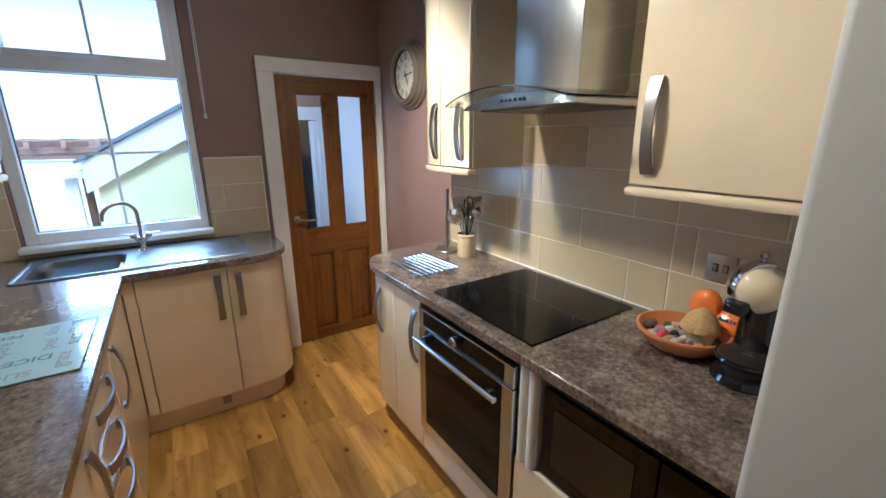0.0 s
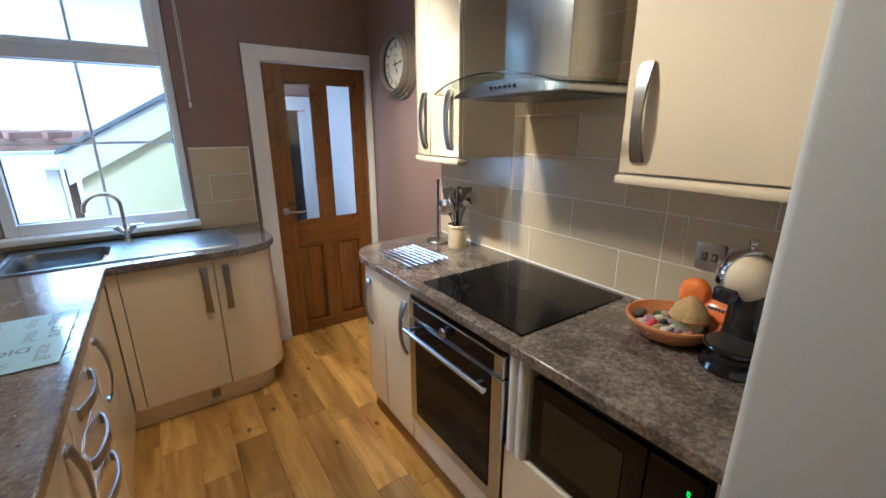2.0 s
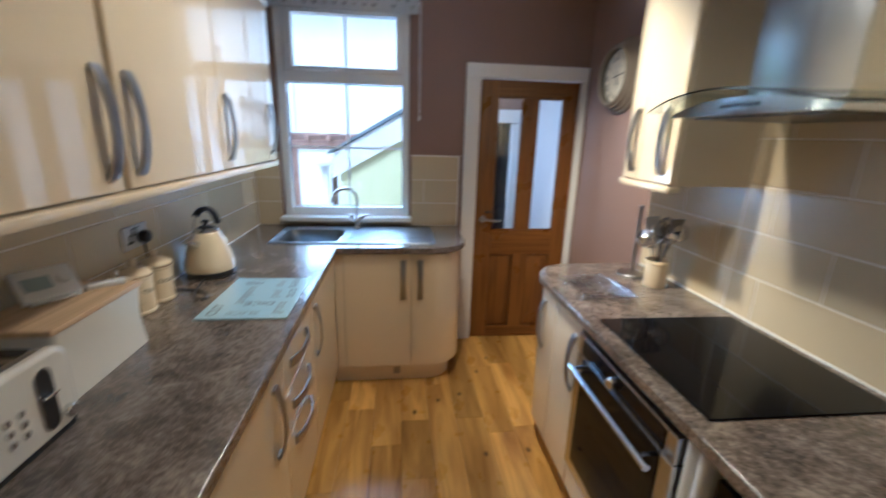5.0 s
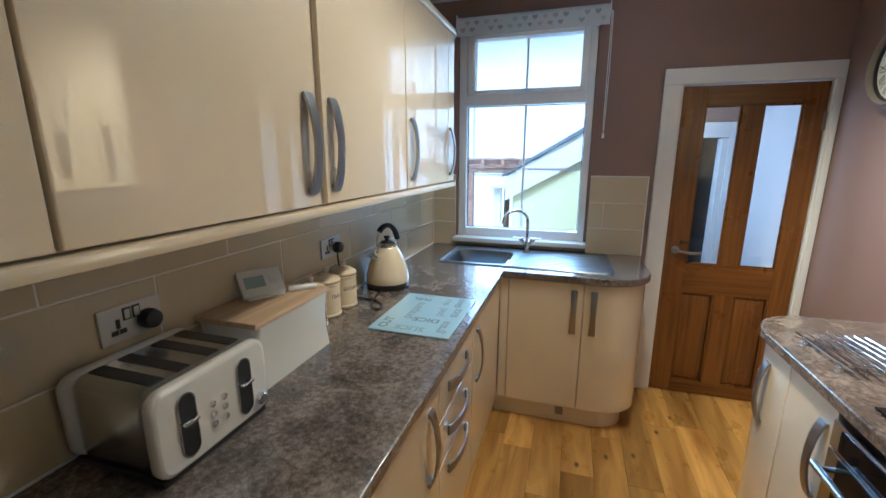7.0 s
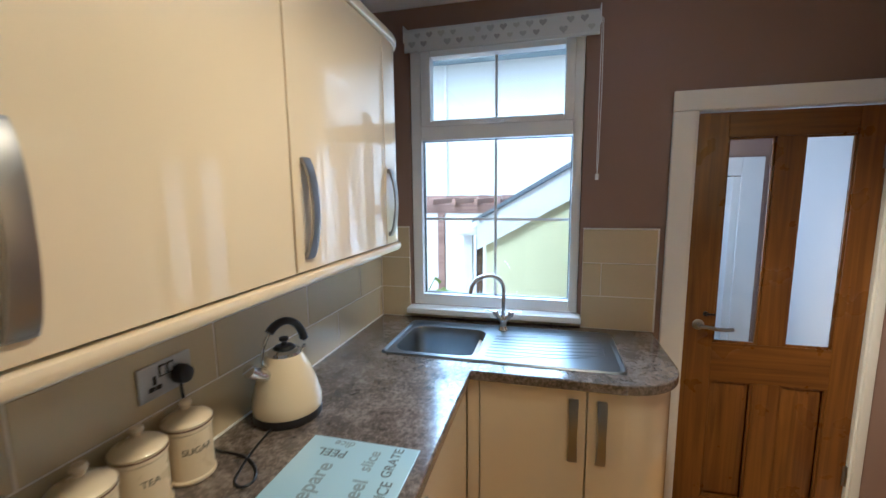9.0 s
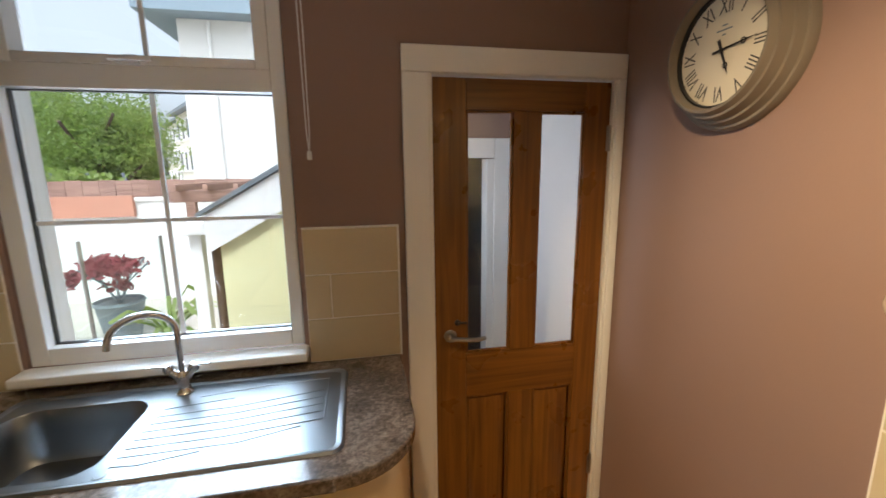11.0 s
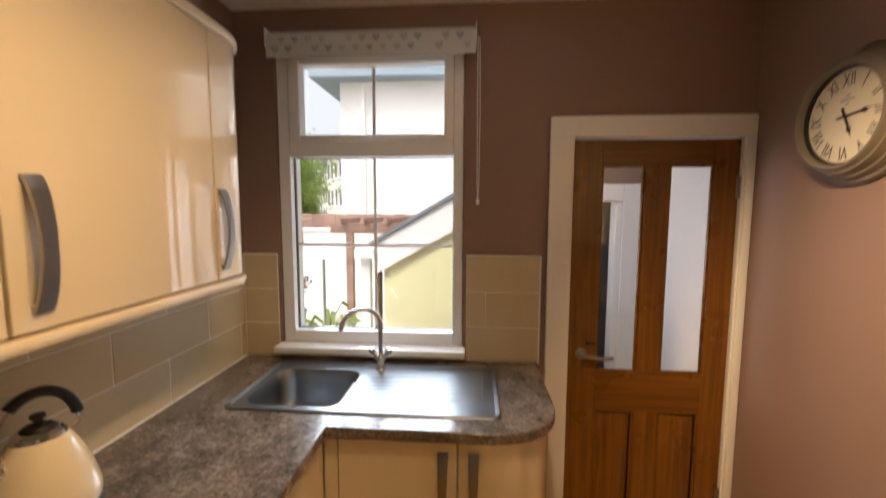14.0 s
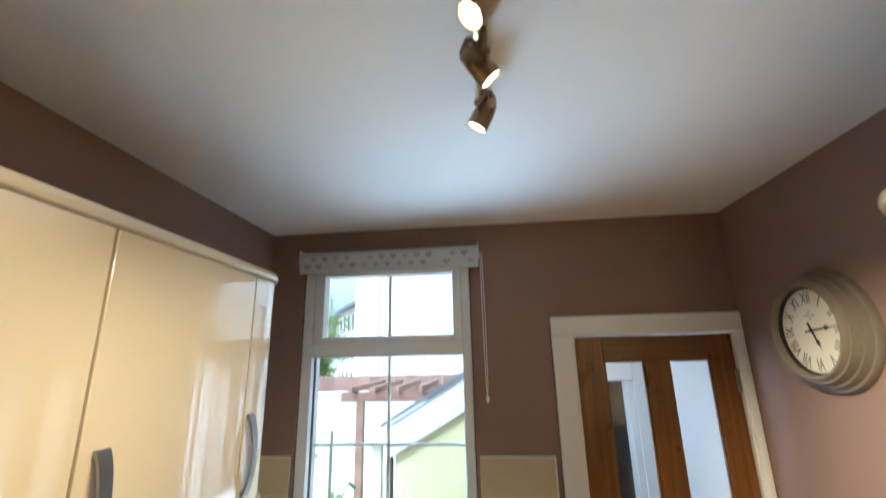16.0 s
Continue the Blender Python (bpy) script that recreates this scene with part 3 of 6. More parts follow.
def far_base():
    u = thing("sink_cabinet", (0.3, 2.8, 0), "cream gloss sink cabinet with a rounded end under the steel sink", "cabinet", "base units")
    b = B()
    slab(b, [[(-0.115, 2.523), (0.49, 2.523)] + arc(0.49, 2.713, 0.19, 270, 360, 12) + [(0.68, 3.10), (-0.115, 3.10)]], 0.135, 0.898)
    part("body", b, CARCASS, u)
    d = B()
    box(d, -0.042, 0.365, NF, NF + 0.019, D0, D1, 0.003)
    f = part("door", d, CREAM, u)
    bow_handle("handle", face(0.318, NF, 0.728, -90), f)
    d = B()
    strip(d, [(0.370, NF + 0.019), (0.49, NF + 0.019)] + arc(0.49, NF + 0.21, 0.191, 270, 360, 14)[1:] + [(0.681, 3.0)], 0.019, D0, D1, 0.0025)
    f = part("curved_door", d, CREAM, u)
    bow_handle("handle", face(0.421, NF, 0.728, -90), f)
    d = B()
    box(d, -0.093, -0.046, NF + 0.004, NF + 0.02, D0, D1, 0.002)
    part("corner_post", d, CREAM, u)
    p = B()
    strip(p, [(-0.12, 2.575), (0.47, 2.575)] + arc(0.47, 2.73, 0.155, 270, 360, 12)[1:] + [(0.625, 3.1)], 0.016, 0.0, 0.134)
    pl = tagged(part("plinth", p, CREAM), "cream gloss plinth with a small vent, curved at the end", "plinth", kind="structure")
    v = B()
    box(v, 0.255, 0.30, 2.553, 2.5585, 0.045, 0.095, 0.002)
    part("plinth_vent", v, SATIN, pl)


far_base()


def right_base():
    u = thing("base_cabinet", (1.3, 1.75, 0), "cream gloss base cabinet with a curved end door beside the oven", "cabinet", "base units")
    b = B()
    slab(b, [[(RF + 0.02, 1.515), (XR - 0.01, 1.515), (XR - 0.01, 2.125), (1.215, 2.125)] + arc(1.215, 1.94, 0.183, 90, 180, 12)], 0.135, 0.898)
    part("body", b, CARCASS, u)
    d = B()
    box(d, RF, RF + 0.019, 1.512, 1.775, D0, D1, 0.003)
    f = part("door", d, CREAM, u)
    bow_handle("handle", face(RF, 1.555, 0.70, 180), f)
    d = B()
    strip(d, [(1.55, 2.143), (1.215, 2.143)] + arc(1.215, 1.94, 0.203, 90, 180, 14) + [(RF, 1.780)], -0.019, D0, D1, 0.0025)
    f = part("curved_door", d, CREAM, u)
    bow_handle("handle", face(RF + 0.001, 1.925, 0.70, 179), f)
    p = B()
    strip(p, [(1.085, 0.27), (1.085, 1.92)] + arc(1.24, 1.92, 0.155, 180, 90, 12)[1:] + [(1.62, 2.075)], 0.016, 0.0, 0.134)
    tagged(part("plinth", p, CREAM), "cream gloss plinth under the oven run on the floor", "plinth", kind="structure")

    ov = thing("built_in_oven", (1.3, 1.2, 0.2), "built-in steel oven with black glass door under the hob", "oven")
    y0, y1 = 0.908, 1.506
    b = B()
    box(b, RF + 0.022, 1.60, y0 + 0.005, y1 - 0.005, 0.265, 0.85)
    part("body", b, DARKSTEEL, ov)
    c = B()
    box(c, RF - 0.012, RF + 0.02, y0, y1, 0.786, 0.868, 0.004)
    cp = part("control_panel", c, STEEL, ov)
    g = B()
    box(g, RF - 0.0155, RF - 0.0125, y0 + 0.045, y1 - 0.045, 0.796, 0.858, 0.001)
    part("display_glass", g, BLACKGLASS, cp)
    k = B()
    lathe(k, [(0, 0), (0.022, 0), (0.021, 0.02), (0.017, 0.024), (0, 0.025)], (RF - 0.0155, 1.215, 0.827), Matrix.Rotation(radians(-90), 4, "Y"), 28)
    part("knob", k, CHROME, cp)
    d = B()
    box(d, RF - 0.012, RF + 0.02, y0, y1, 0.262, 0.780, 0.004)
    dr = part("oven_door", d, STEEL, ov)
    g = B()
    box(g, RF - 0.0155, RF - 0.0125, y0 + 0.055, y1 - 0.055, 0.315, 0.778, 0.001)
    part("door_glass", g, BLACKGLASS, dr)
    h = B()
    tube(h, [(RF - 0.060, y0 + 0.035, 0.748), (RF - 0.060, y1 - 0.045, 0.748)], 0.011, 14)
    for y in (y0 + 0.085, y1 - 0.065):
        tube(h, [(RF - 0.012, y, 0.748), (RF - 0.055, y, 0.748)], 0.007)
    part("bar_handle", h, STEEL, dr)
    f = B()
    box(f, RF, RF + 0.019, y0 + 0.002, y1 - 0.002, D0, 0.256, 0.003)
    tagged(part("filler_panel", f, CREAM), "cream gloss filler panel below the oven", "panel")

    u = thing("microwave_cabinet", (1.3, 0.6, 0), "cream base unit with an open microwave shelf and a drawer", "cabinet", "base units")
    b = B()
    box(b, RF + 0.02, 1.60, 0.29, 0.875, 0.135, 0.535)
    box(b, RF + 0.02, 1.60, 0.290, 0.305, 0.535, 0.898)
    box(b, 1.58, 1.60, 0.305, 0.86, 0.535, 0.898)
    part("body", b, CARCASS, u)
    d = B()
    box(d, RF, RF + 0.019, 0.292, 0.900, D0, 0.540, 0.003)
    f = part("drawer_front", d, CREAM, u)
    bow_handle("handle", face(RF, 0.6, 0.42, 180, True), f)
    p = B()
    for y in (0.832, 0.872):
        tube(p, [(RF + 0.008, y, 0.541), (RF + 0.008, y, 0.897)], 0.0185, 20)
    box(p, RF + 0.008, RF + 0.05, 0.812, 0.893, 0.541, 0.897)
    part("fluted_pilaster", p, GLOSS_WHITE, u, "white fluted pilaster")

    mw = thing("microwave", (1.25, 0.55, 0.54), "black built-in microwave with a green clock digit", "microwave")
    b = B()
    box(b, RF + 0.03, 1.45, 0.318, 0.800, 0.543, 0.855, 0.006)
    part("body", b, BLACK, mw)
    d = B()
    box(d, RF + 0.012, RF + 0.03, 0.445, 0.798, 0.547, 0.852, 0.003)
    dd = part("microwave_door", d, BLACKGLASS, mw)
    d = B()
    box(d, RF + 0.0095, RF + 0.0115, 0.50, 0.755, 0.60, 0.80)
    part("viewing_mesh", d, material("dark_mesh", (0.011, 0.010, 0.009), 0.25), dd)
    d = B()
    box(d, RF + 0.012, RF + 0.03, 0.320, 0.442, 0.547, 0.852, 0.003)
    kp = part("keypad", d, BLACKGLASS, mw)
    for i in range(3):
        for j in range(4):
            d = B()
            box(d, RF + 0.0105, RF + 0.0118, 0.340 + 0.032 * i, 0.362 + 0.032 * i, 0.585 + 0.04 * j, 0.605 + 0.04 * j)
            part("key", d, KEYPRINT, kp)
    d = B()
    z, y = 0.800, 0.352
    for a0, a1, b0, b1 in ((0, 0.006, 0.0108, 0.0123), (0, 0.006, 0, 0.0015), (0, 0.0015, 0, 0.0123), (0.0047, 0.0062, 0, 0.0123)):
        box(d, RF + 0.0102, RF + 0.0116, y - a1, y - a0, z + b0, z + b1)
    part("clock_digit", d, glow("green_led", (0.25, 1.0, 0.05), 0.45), kp)


right_base()


# ---- worktops, hob and sink ----
def worktops():
    rim = rrect(-0.485, 0.505, 2.578, 3.022, 0.03)
    w = B()
    slab(w, [[(XL + 0.003, -0.30), (-0.074, -0.30), (-0.074, 2.478), (0.50, 2.478)] + arc(0.50, 2.698, 0.22, 270, 360, 14) + [(0.72, 3.10), (0.715, YN - 0.003), (XL + 0.003, YN - 0.003)], rim], 0.901, WT)
    tagged(part("worktop", w, LAMINATE, bevel=0.006), "brown mottled laminate worktop with a rounded front edge", "worktop")
    w = B()
    slab(w, [[(0.988, 0.283), (XR - 0.003, 0.283), (XR - 0.003, 2.168), (1.25, 2.168)] + arc(1.206, 1.945, 0.219, 84, 180, 14)], 0.901, WT)
    tagged(part("worktop", w, LAMINATE, bevel=0.006), "brown mottled laminate worktop with hob and rounded end", "worktop")
    h = B()
    box(h, 1.046, 1.585, 0.880, 1.453, WT + 0.0005, WT + 0.0065, 0.002)
    tagged(part("hob", h, BLACKGLASS), "black glass ceramic hob flush on the worktop", "hob")

    s = thing("kitchen_sink", (0, 2.8, WT), "stainless steel inset sink with bowl and ribbed drainer", "sink")
    r = B()
    outer, bowl = rrect(-0.50, 0.520, 2.562, 3.036, 0.035), rrect(-0.455, -0.075, 2.605, 2.955, 0.07)
    rim2 = rrect(-0.478, 0.498, 2.582, 3.016, 0.03)
    slab(r, [rim2, bowl], WT + 0.001, WT + 0.0035)
    loft(r, [[(x, y, WT + 0.001) for x, y in outer], [(x, y, WT + 0.008) for x, y in rrect(-0.494, 0.514, 2.568, 3.030, 0.034)], [(x, y, WT + 0.0075) for x, y in rrect(-0.488, 0.508, 2.574, 3.024, 0.033)], [(x, y, WT + 0.003) for x, y in rim2]], False, False)
    part("rim", r, SINKSTEEL, s)
    r = B()
    rings = []
    for ins, z, rad in ((0, 0.0035, 0.07), (0.004, -0.004, 0.068), (0.012, -0.06, 0.065), (0.018, -0.13, 0.062), (0.032, -0.152, 0.055), (0.06, -0.158, 0.04), (0.12, -0.160, 0.03)):
        rings.append([(x, y, WT + z) for x, y in rrect(-0.455 + ins, -0.075 - ins, 2.605 + ins, 2.955 - ins, rad)])
    loft(r, rings, False, True)
    bo = part("bowl", r, SINKSTEEL, s)
    for fc in bo.data.polygons:
        fc.use_smooth = True
    r = B()
    lathe(r, [(0, 0), (0.032, 0), (0.038, 0.002), (0.030, 0.003), (0.028, 0.001), (0, 0.001)], (-0.265, 2.78, WT - 0.159))
    part("waste", r, CHROME, s)
    runs = [[(-0.040, 2.628), (0.020, 2.622), (0.155, 2.648)], [(-0.040, 2.662), (0.240, 2.664), (0.395, 2.705)]]
    runs += [[(-0.040 + 0.004 * i, 2.696 + 0.036 * i), (0.20, 2.700 + 0.038 * i), (0.452, 2.728 + 0.042 * i)] for i in range(5)]
    runs += [[(-0.020, 2.880), (0.170, 2.905)], [(0.060, 2.935), (0.250, 2.962), (0.458, 2.972), (0.460, 2.900), (0.456, 2.728)]]
    for run in runs:
        r = B()
        tube(r, [(x, y, WT + 0.0036) for x, y in run], 0.0018, 8, flat=(0.0034, 0.0021))
        part("drainer_rib", r, SINKSTEEL, s)
    r = B()
    lathe(r, [(0, 0), (0.015, 0), (0.014, 0.0012), (0, 0.0014)], (-0.048, 2.600, WT + 0.0036), None, 24)
    part("tap_hole_cover", r, SINKSTEEL, s)

    t = thing("mixer_tap", (0.0, 2.975, WT), "chrome swan-neck mixer tap with two lever handles", "tap")
    x, y = 0.0, 2.975
    b = B()
    lathe(b, [(0, 0), (0.026, 0), (0.026, 0.004), (0.019, 0.012), (0.016, 0.03), (0.020, 0.05), (0.017, 0.066), (0.012, 0.078), (0, 0.08)], (x, y, WT + 0.004), None, 32)
    tube(b, [(x, y, WT + 0.045), (x - 0.032, y - 0.004, WT + 0.085)], 0.012, 14)
    tube(b, [(x, y, WT + 0.045), (x + 0.032, y - 0.004, WT + 0.085)], 0.012, 14)
    part("tap_body", b, CHROME, t)
    b = B()
    pts = [(x, y, WT + 0.07), (x, y, WT + 0.20)] + [(x - 0.075 + 0.075 * math.cos(radians(a)), y - 0.045 * (1 - math.cos(radians(a))), WT + 0.215 + 0.075 * math.sin(radians(a))) for a in range(0, 171, 10)] + [(x - 0.151, y - 0.091, WT + 0.205)]
    tube(b, pts, 0.0105, 16)
    part("spout", b, CHROME, t)
    for s1 in (-1, 1):
        b = B()
        lathe(b, [(0, 0), (0.015, 0), (0.017, 0.010), (0.014, 0.022), (0, 0.024)], (x + s1 * 0.033, y - 0.004, WT + 0.083), Matrix.Rotation(radians(s1 * 25), 4, "Y"), 20)
        tube(b, [(x + s1 * 0.035, y - 0.006, WT + 0.10), (x + s1 * 0.065, y - 0.012, WT + 0.106), (x + s1 * 0.092, y - 0.018, WT + 0.107)], 0.004, 10, flat=(0.006, 0.0035))
        part("lever", b, CHROME, t)


worktops()


# ---- wall units ----
UF, UR = -0.392, 1.302    # fronts of the left and right wall units
U0, U1 = 1.440, 2.206


def left_wall_units():
    end = arc(-0.602, 2.510, 0.21, 0, 90, 14)
    doors = ((-0.05, 0.585, None), (0.590, 1.212, 1.168), (1.238, 1.836, 1.282), (1.840, 2.428, 1.892))
    for y0, y1, hy in doors:
        u = thing("wall_cabinet", ((XL + UF) / 2, (y0 + y1) / 2, U0), "cream gloss wall cabinet with one tall door", "cabinet", "wall units")
        b = B()
        box(b, XL + 0.002, UF - 0.021, y0 - 0.001, y1 + 0.001, U0 - 0.004, U1 + 0.012)
        part("body", b, CARCASS, u)
        d = B()
        box(d, UF - 0.019, UF, y0 + 0.0015, y1 - 0.0015, U0, U1, 0.003)
        f = part("door", d, CREAM, u)
        if hy:
            bow_handle("handle", face(UF, hy, 1.60, 0), f)
    u = thing("wall_cabinet", (-0.55, 2.55, U0), "cream gloss wall cabinet with a curved end door", "cabinet", "wall units")
    b = B()
    slab(b, [[(XL + 0.002, 2.43), (UF - 0.021, 2.43)] + arc(-0.602, 2.510, 0.188, 0, 90, 12) + [(XL + 0.002, 2.698)]], U0 - 0.004, U1 + 0.012)
    part("body", b, CARCASS, u)
    d = B()
    strip(d, [(UF, 2.432)] + end + [(XL + 0.01, 2.720)], -0.019, U0, U1, 0.0025)
    f = part("curved_door", d, CREAM, u)
    bow_handle("handle", face(UF, 2.463, 1.60, 2), f)
    p = B()
    line = [(UF + 0.012, -0.05), (UF + 0.012, 2.50)] + arc(-0.602, 2.510, 0.222, 0, 90, 14) + [(XL + 0.004, 2.732)]
    strip(p, line, -0.06, U0 - 0.034, U0 - 0.006, 0.010)
    tagged(part("pelmet", p, CREAM), "cream rounded pelmet below the wall units", "trim", kind="structure")
    p = B()
    strip(p, line, -0.06, U1 + 0.004, U1 + 0.036, 0.010)
    tagged(part("cornice", p, CREAM), "cream rounded cornice on top of the wall units", "trim", kind="structure")


left_wall_units()


def right_wall_units():
    end = arc(1.622, 1.815, 0.32, 90, 180, 18)
    u = thing("wall_cabinet", (1.45, 1.75, U0), "cream gloss wall cabinet with a flat and a curved door", "cabinet", "wall units")
    b = B()
    slab(b, [[(UR + 0.021, 1.552), (XR - 0.002, 1.552), (XR - 0.002, 2.110)] + arc(1.622, 1.815, 0.298, 90, 180, 16)], U0 - 0.004, U1 + 0.012)
    part("body", b, CARCASS, u)
    d = B()
    box(d, UR, UR + 0.019, 1.556, 1.782, U0, U1, 0.003)
    f = part("door", d, CREAM, u)
    bow_handle("handle", face(UR, 1.615, 1.60, 180), f)
    d = B()
    strip(d, end + [(UR, 1.786)], -0.019, U0, U1, 0.0025)
    f = part("curved_door", d, CREAM, u)
    bow_handle("handle", face(UR + 0.001, 1.822, 1.60, 177), f)
    u = thing("wall_cabinet", (1.45, 0.45, U0), "cream gloss wall cabinet with one tall door", "cabinet", "wall units")
    b = B()
    box(b, UR + 0.021, XR - 0.002, 0.16, 0.782, U0 - 0.004, U1 + 0.012)
    part("body", b, CARCASS, u)
    d = B()
    box(d, UR, UR + 0.019, 0.162, 0.780, U0, U1, 0.003)
    f = part("door", d, CREAM, u)
    bow_handle("handle", face(UR, 0.725, 1.60, 180), f)
    for name, z0, z1, paths in (("pelmet", U0 - 0.034, U0 - 0.006, (((UR - 0.012, 0.16), (UR - 0.012, 0.787)), ((UR - 0.012, 1.55),))), ("cornice", U1 + 0.004, U1 + 0.036, (((UR - 0.012, 0.16),),))):
        p = B()
        for line in paths:
            line = list(line)
            if len(line) == 1:
                line += [(UR - 0.012, 1.80)] + arc(1.622, 1.815, 0.332, 180, 90, 18)
            strip(p, line, 0.06, z0, z1, 0.010)
        if name == "cornice":
            box(p, UR + 0.048, XR - 0.003, 0.79, 1.55, z0 + 0.012, z1 - 0.002)
        tagged(part(name, p, CREAM), f"cream rounded {name} of the wall units", "trim", kind="structure")


right_wall_units()


def cooker_hood():
    h = thing("cooker_hood", (1.45, 1.18, 1.67), "steel chimney cooker hood with a curved glass canopy", "cooker hood")
    c = B()
    x0, y0, y1 = 1.34, 1.025, 1.335
    front = [(x0 + 0.010 * (2 * k / 12 - 1) ** 2, y0 + (y1 - y0) * k / 12) for k in range(13)]
    slab(c, [([(XR - 0.006, y0)] + front + [(XR - 0.006, y1)])[::-1]], 1.712, U1 + 0.004)
    part("chimney", c, STEEL, h, bevel=0.003)
    b = B()
    rings = []
    for k in range(21):
        y = 0.905 + 0.55 * k / 20
        u = (y - 1.18) / 0.275
        zt = 1.684 + 0.034 * (1 - u * u)
        rings.append([(1.175 + 0.02 * u * u, y, 1.672), (XR - 0.005, y, 1.672), (XR - 0.005, y, zt + 0.006), (1.30, y, zt + 0.005), (1.185 + 0.02 * u * u, y, zt)])
    loft(b, rings)
    part("body", b, STEEL, h)
    g = B()
    rings = []
    for k in range(25):
        y = 0.885 + 0.60 * k / 24
        u = (y - 1.185) / 0.30
        z = 1.694 + 0.040 * (1 - u * u) - 0.004 * abs(u) ** 3
        xf = 1.105 + 0.025 * u * u
        rings.append([(xf, y, z - 0.004), (1.60, y, z + 0.006), (1.60, y, z + 0.011), (xf, y, z + 0.001)])
    loft(g, rings)
    part("glass_canopy", g, HOODGLASS, h, "clear curved glass canopy")
    k = B()
    for i in range(6):
        y = 1.10 + 0.022 * i
        lathe(k, [(0, 0), (0.006, 0), (0.005, 0.003), (0, 0.0035)], (1.181, y, 1.694), Matrix.Rotation(radians(-80), 4, "Y"), 12)
    part("button", k, BLACK, h)
    f = B()
    box(f, 1.24, 1.58, 0.96, 1.40, 1.667, 1.6715)
    part("grease_filter", f, DARKSTEEL, h)


cooker_hood()


def fridge():
    f = thing("tall_fridge", (1.3, -0.02, 0), "tall silver-grey fridge freezer with rounded door edges", "fridge")
    b = B()
    box(b, 1.02, XR - 0.02, -0.33, 0.272, 0.02, 2.05, 0.01)
    part("body", b, FRIDGE, f)
    for z0, z1 in ((0.05, 0.34), (0.35, 2.05)):
        d = B()
        box(d, 0.945, 1.015, -0.33, 0.279, z0, z1, 0.016, 4)
        part("fridge_door", d, FRIDGE, f)


fridge()


# ---- ceiling spotlights ----
def spotlights():
    bar = thing("spotlight_bar", (0.455, 1.6, TOP), "antique brass ceiling bar with four lit spotlights", "ceiling light")
    br = material("antique_brass", (0.34, 0.24, 0.14), 0.28, 1.0, vary=0.1, scale=20)
    b = B()
    box(b, 0.439, 0.471, 1.30, 2.00, TOP - 0.028, TOP - 0.0005, 0.005)
    part("bar", b, br, bar)
    b = B()
    box(b, 0.425, 0.485, 1.24, 1.36, TOP - 0.034, TOP - 0.0006, 0.004)
    part("ceiling_plate", b, br, bar)
    b = B()
    tube(b, [(0.440, 1.392, TOP - 0.024), (0.402, 1.392, TOP - 0.026), (0.397, 1.394, TOP - 0.032), (0.397, 1.410, TOP - 0.084), (0.402, 1.412, TOP - 0.090), (0.430, 1.418, TOP - 0.094)], 0.006, 8, flat=(0.009, 0.006))
    part("square_bracket", b, br, bar)
    for (x, y), aim, power, cone in zip(SPOTS, AIMS, SPOT_POWER, SPOT_CONE):
        at = Vector((x, y, TOP - 0.095))
        m = look(at, aim)
        s = B()
        lathe(s, [(0.0, 0.050), (0.013, 0.050), (0.017, 0.044), (0.023, 0.034), (0.0262, 0.01), (0.027, -0.033), (0.0245, -0.033), (0.0235, -0.026), (0.0, -0.026)], at, m.to_3x3().to_4x4(), 28)
        head = part("spot_head", s, br, bar)
        s = B()
        tube(s, [(x, y, TOP - 0.028), (x, y, TOP - 0.06), at + m.to_3x3() @ Vector((0, 0, 0.05))], 0.006)
        box(s, x - 0.02, x + 0.02, y - 0.006, y + 0.006, TOP - 0.066, TOP - 0.05, 0.002)
        part("stem", s, br, bar)
        s = B()
        yoke = [Vector(p) for p in ((-0.031, 0, 0.0), (-0.031, 0, 0.038), (-0.029, 0, 0.050), (-0.018, 0, 0.057), (0.018, 0, 0.057), (0.029, 0, 0.050), (0.031, 0, 0.038), (0.031, 0, 0.0))]
        tube(s, [at + m.to_3x3() @ p for p in yoke], 0.004, 8, flat=(0.007, 0.003))
        part("yoke", s, br, head)
        s = B()
        lathe(s, [(0, 0), (0.0225, 0), (0.0225, -0.003), (0, -0.005)], at + m.to_3x3() @ Vector((0, 0, -0.0265)), m.to_3x3().to_4x4(), 24)
        part("bulb", s, glow("warm_bulb", (1.0, 0.74, 0.42), 5.0), head)
        lamp = new("spot_light", bpy.data.lights.new("spot_light", "SPOT"))
        lamp.data.energy, lamp.data.color, lamp.data.spot_size, lamp.data.spot_blend, lamp.data.shadow_soft_size = power, (1.0, 0.68, 0.365), radians(cone), 1.0, 0.05
        lamp.matrix_world = Matrix.Translation(m.to_3x3() @ Vector((0, 0, -0.04))) @ m


spotlights()


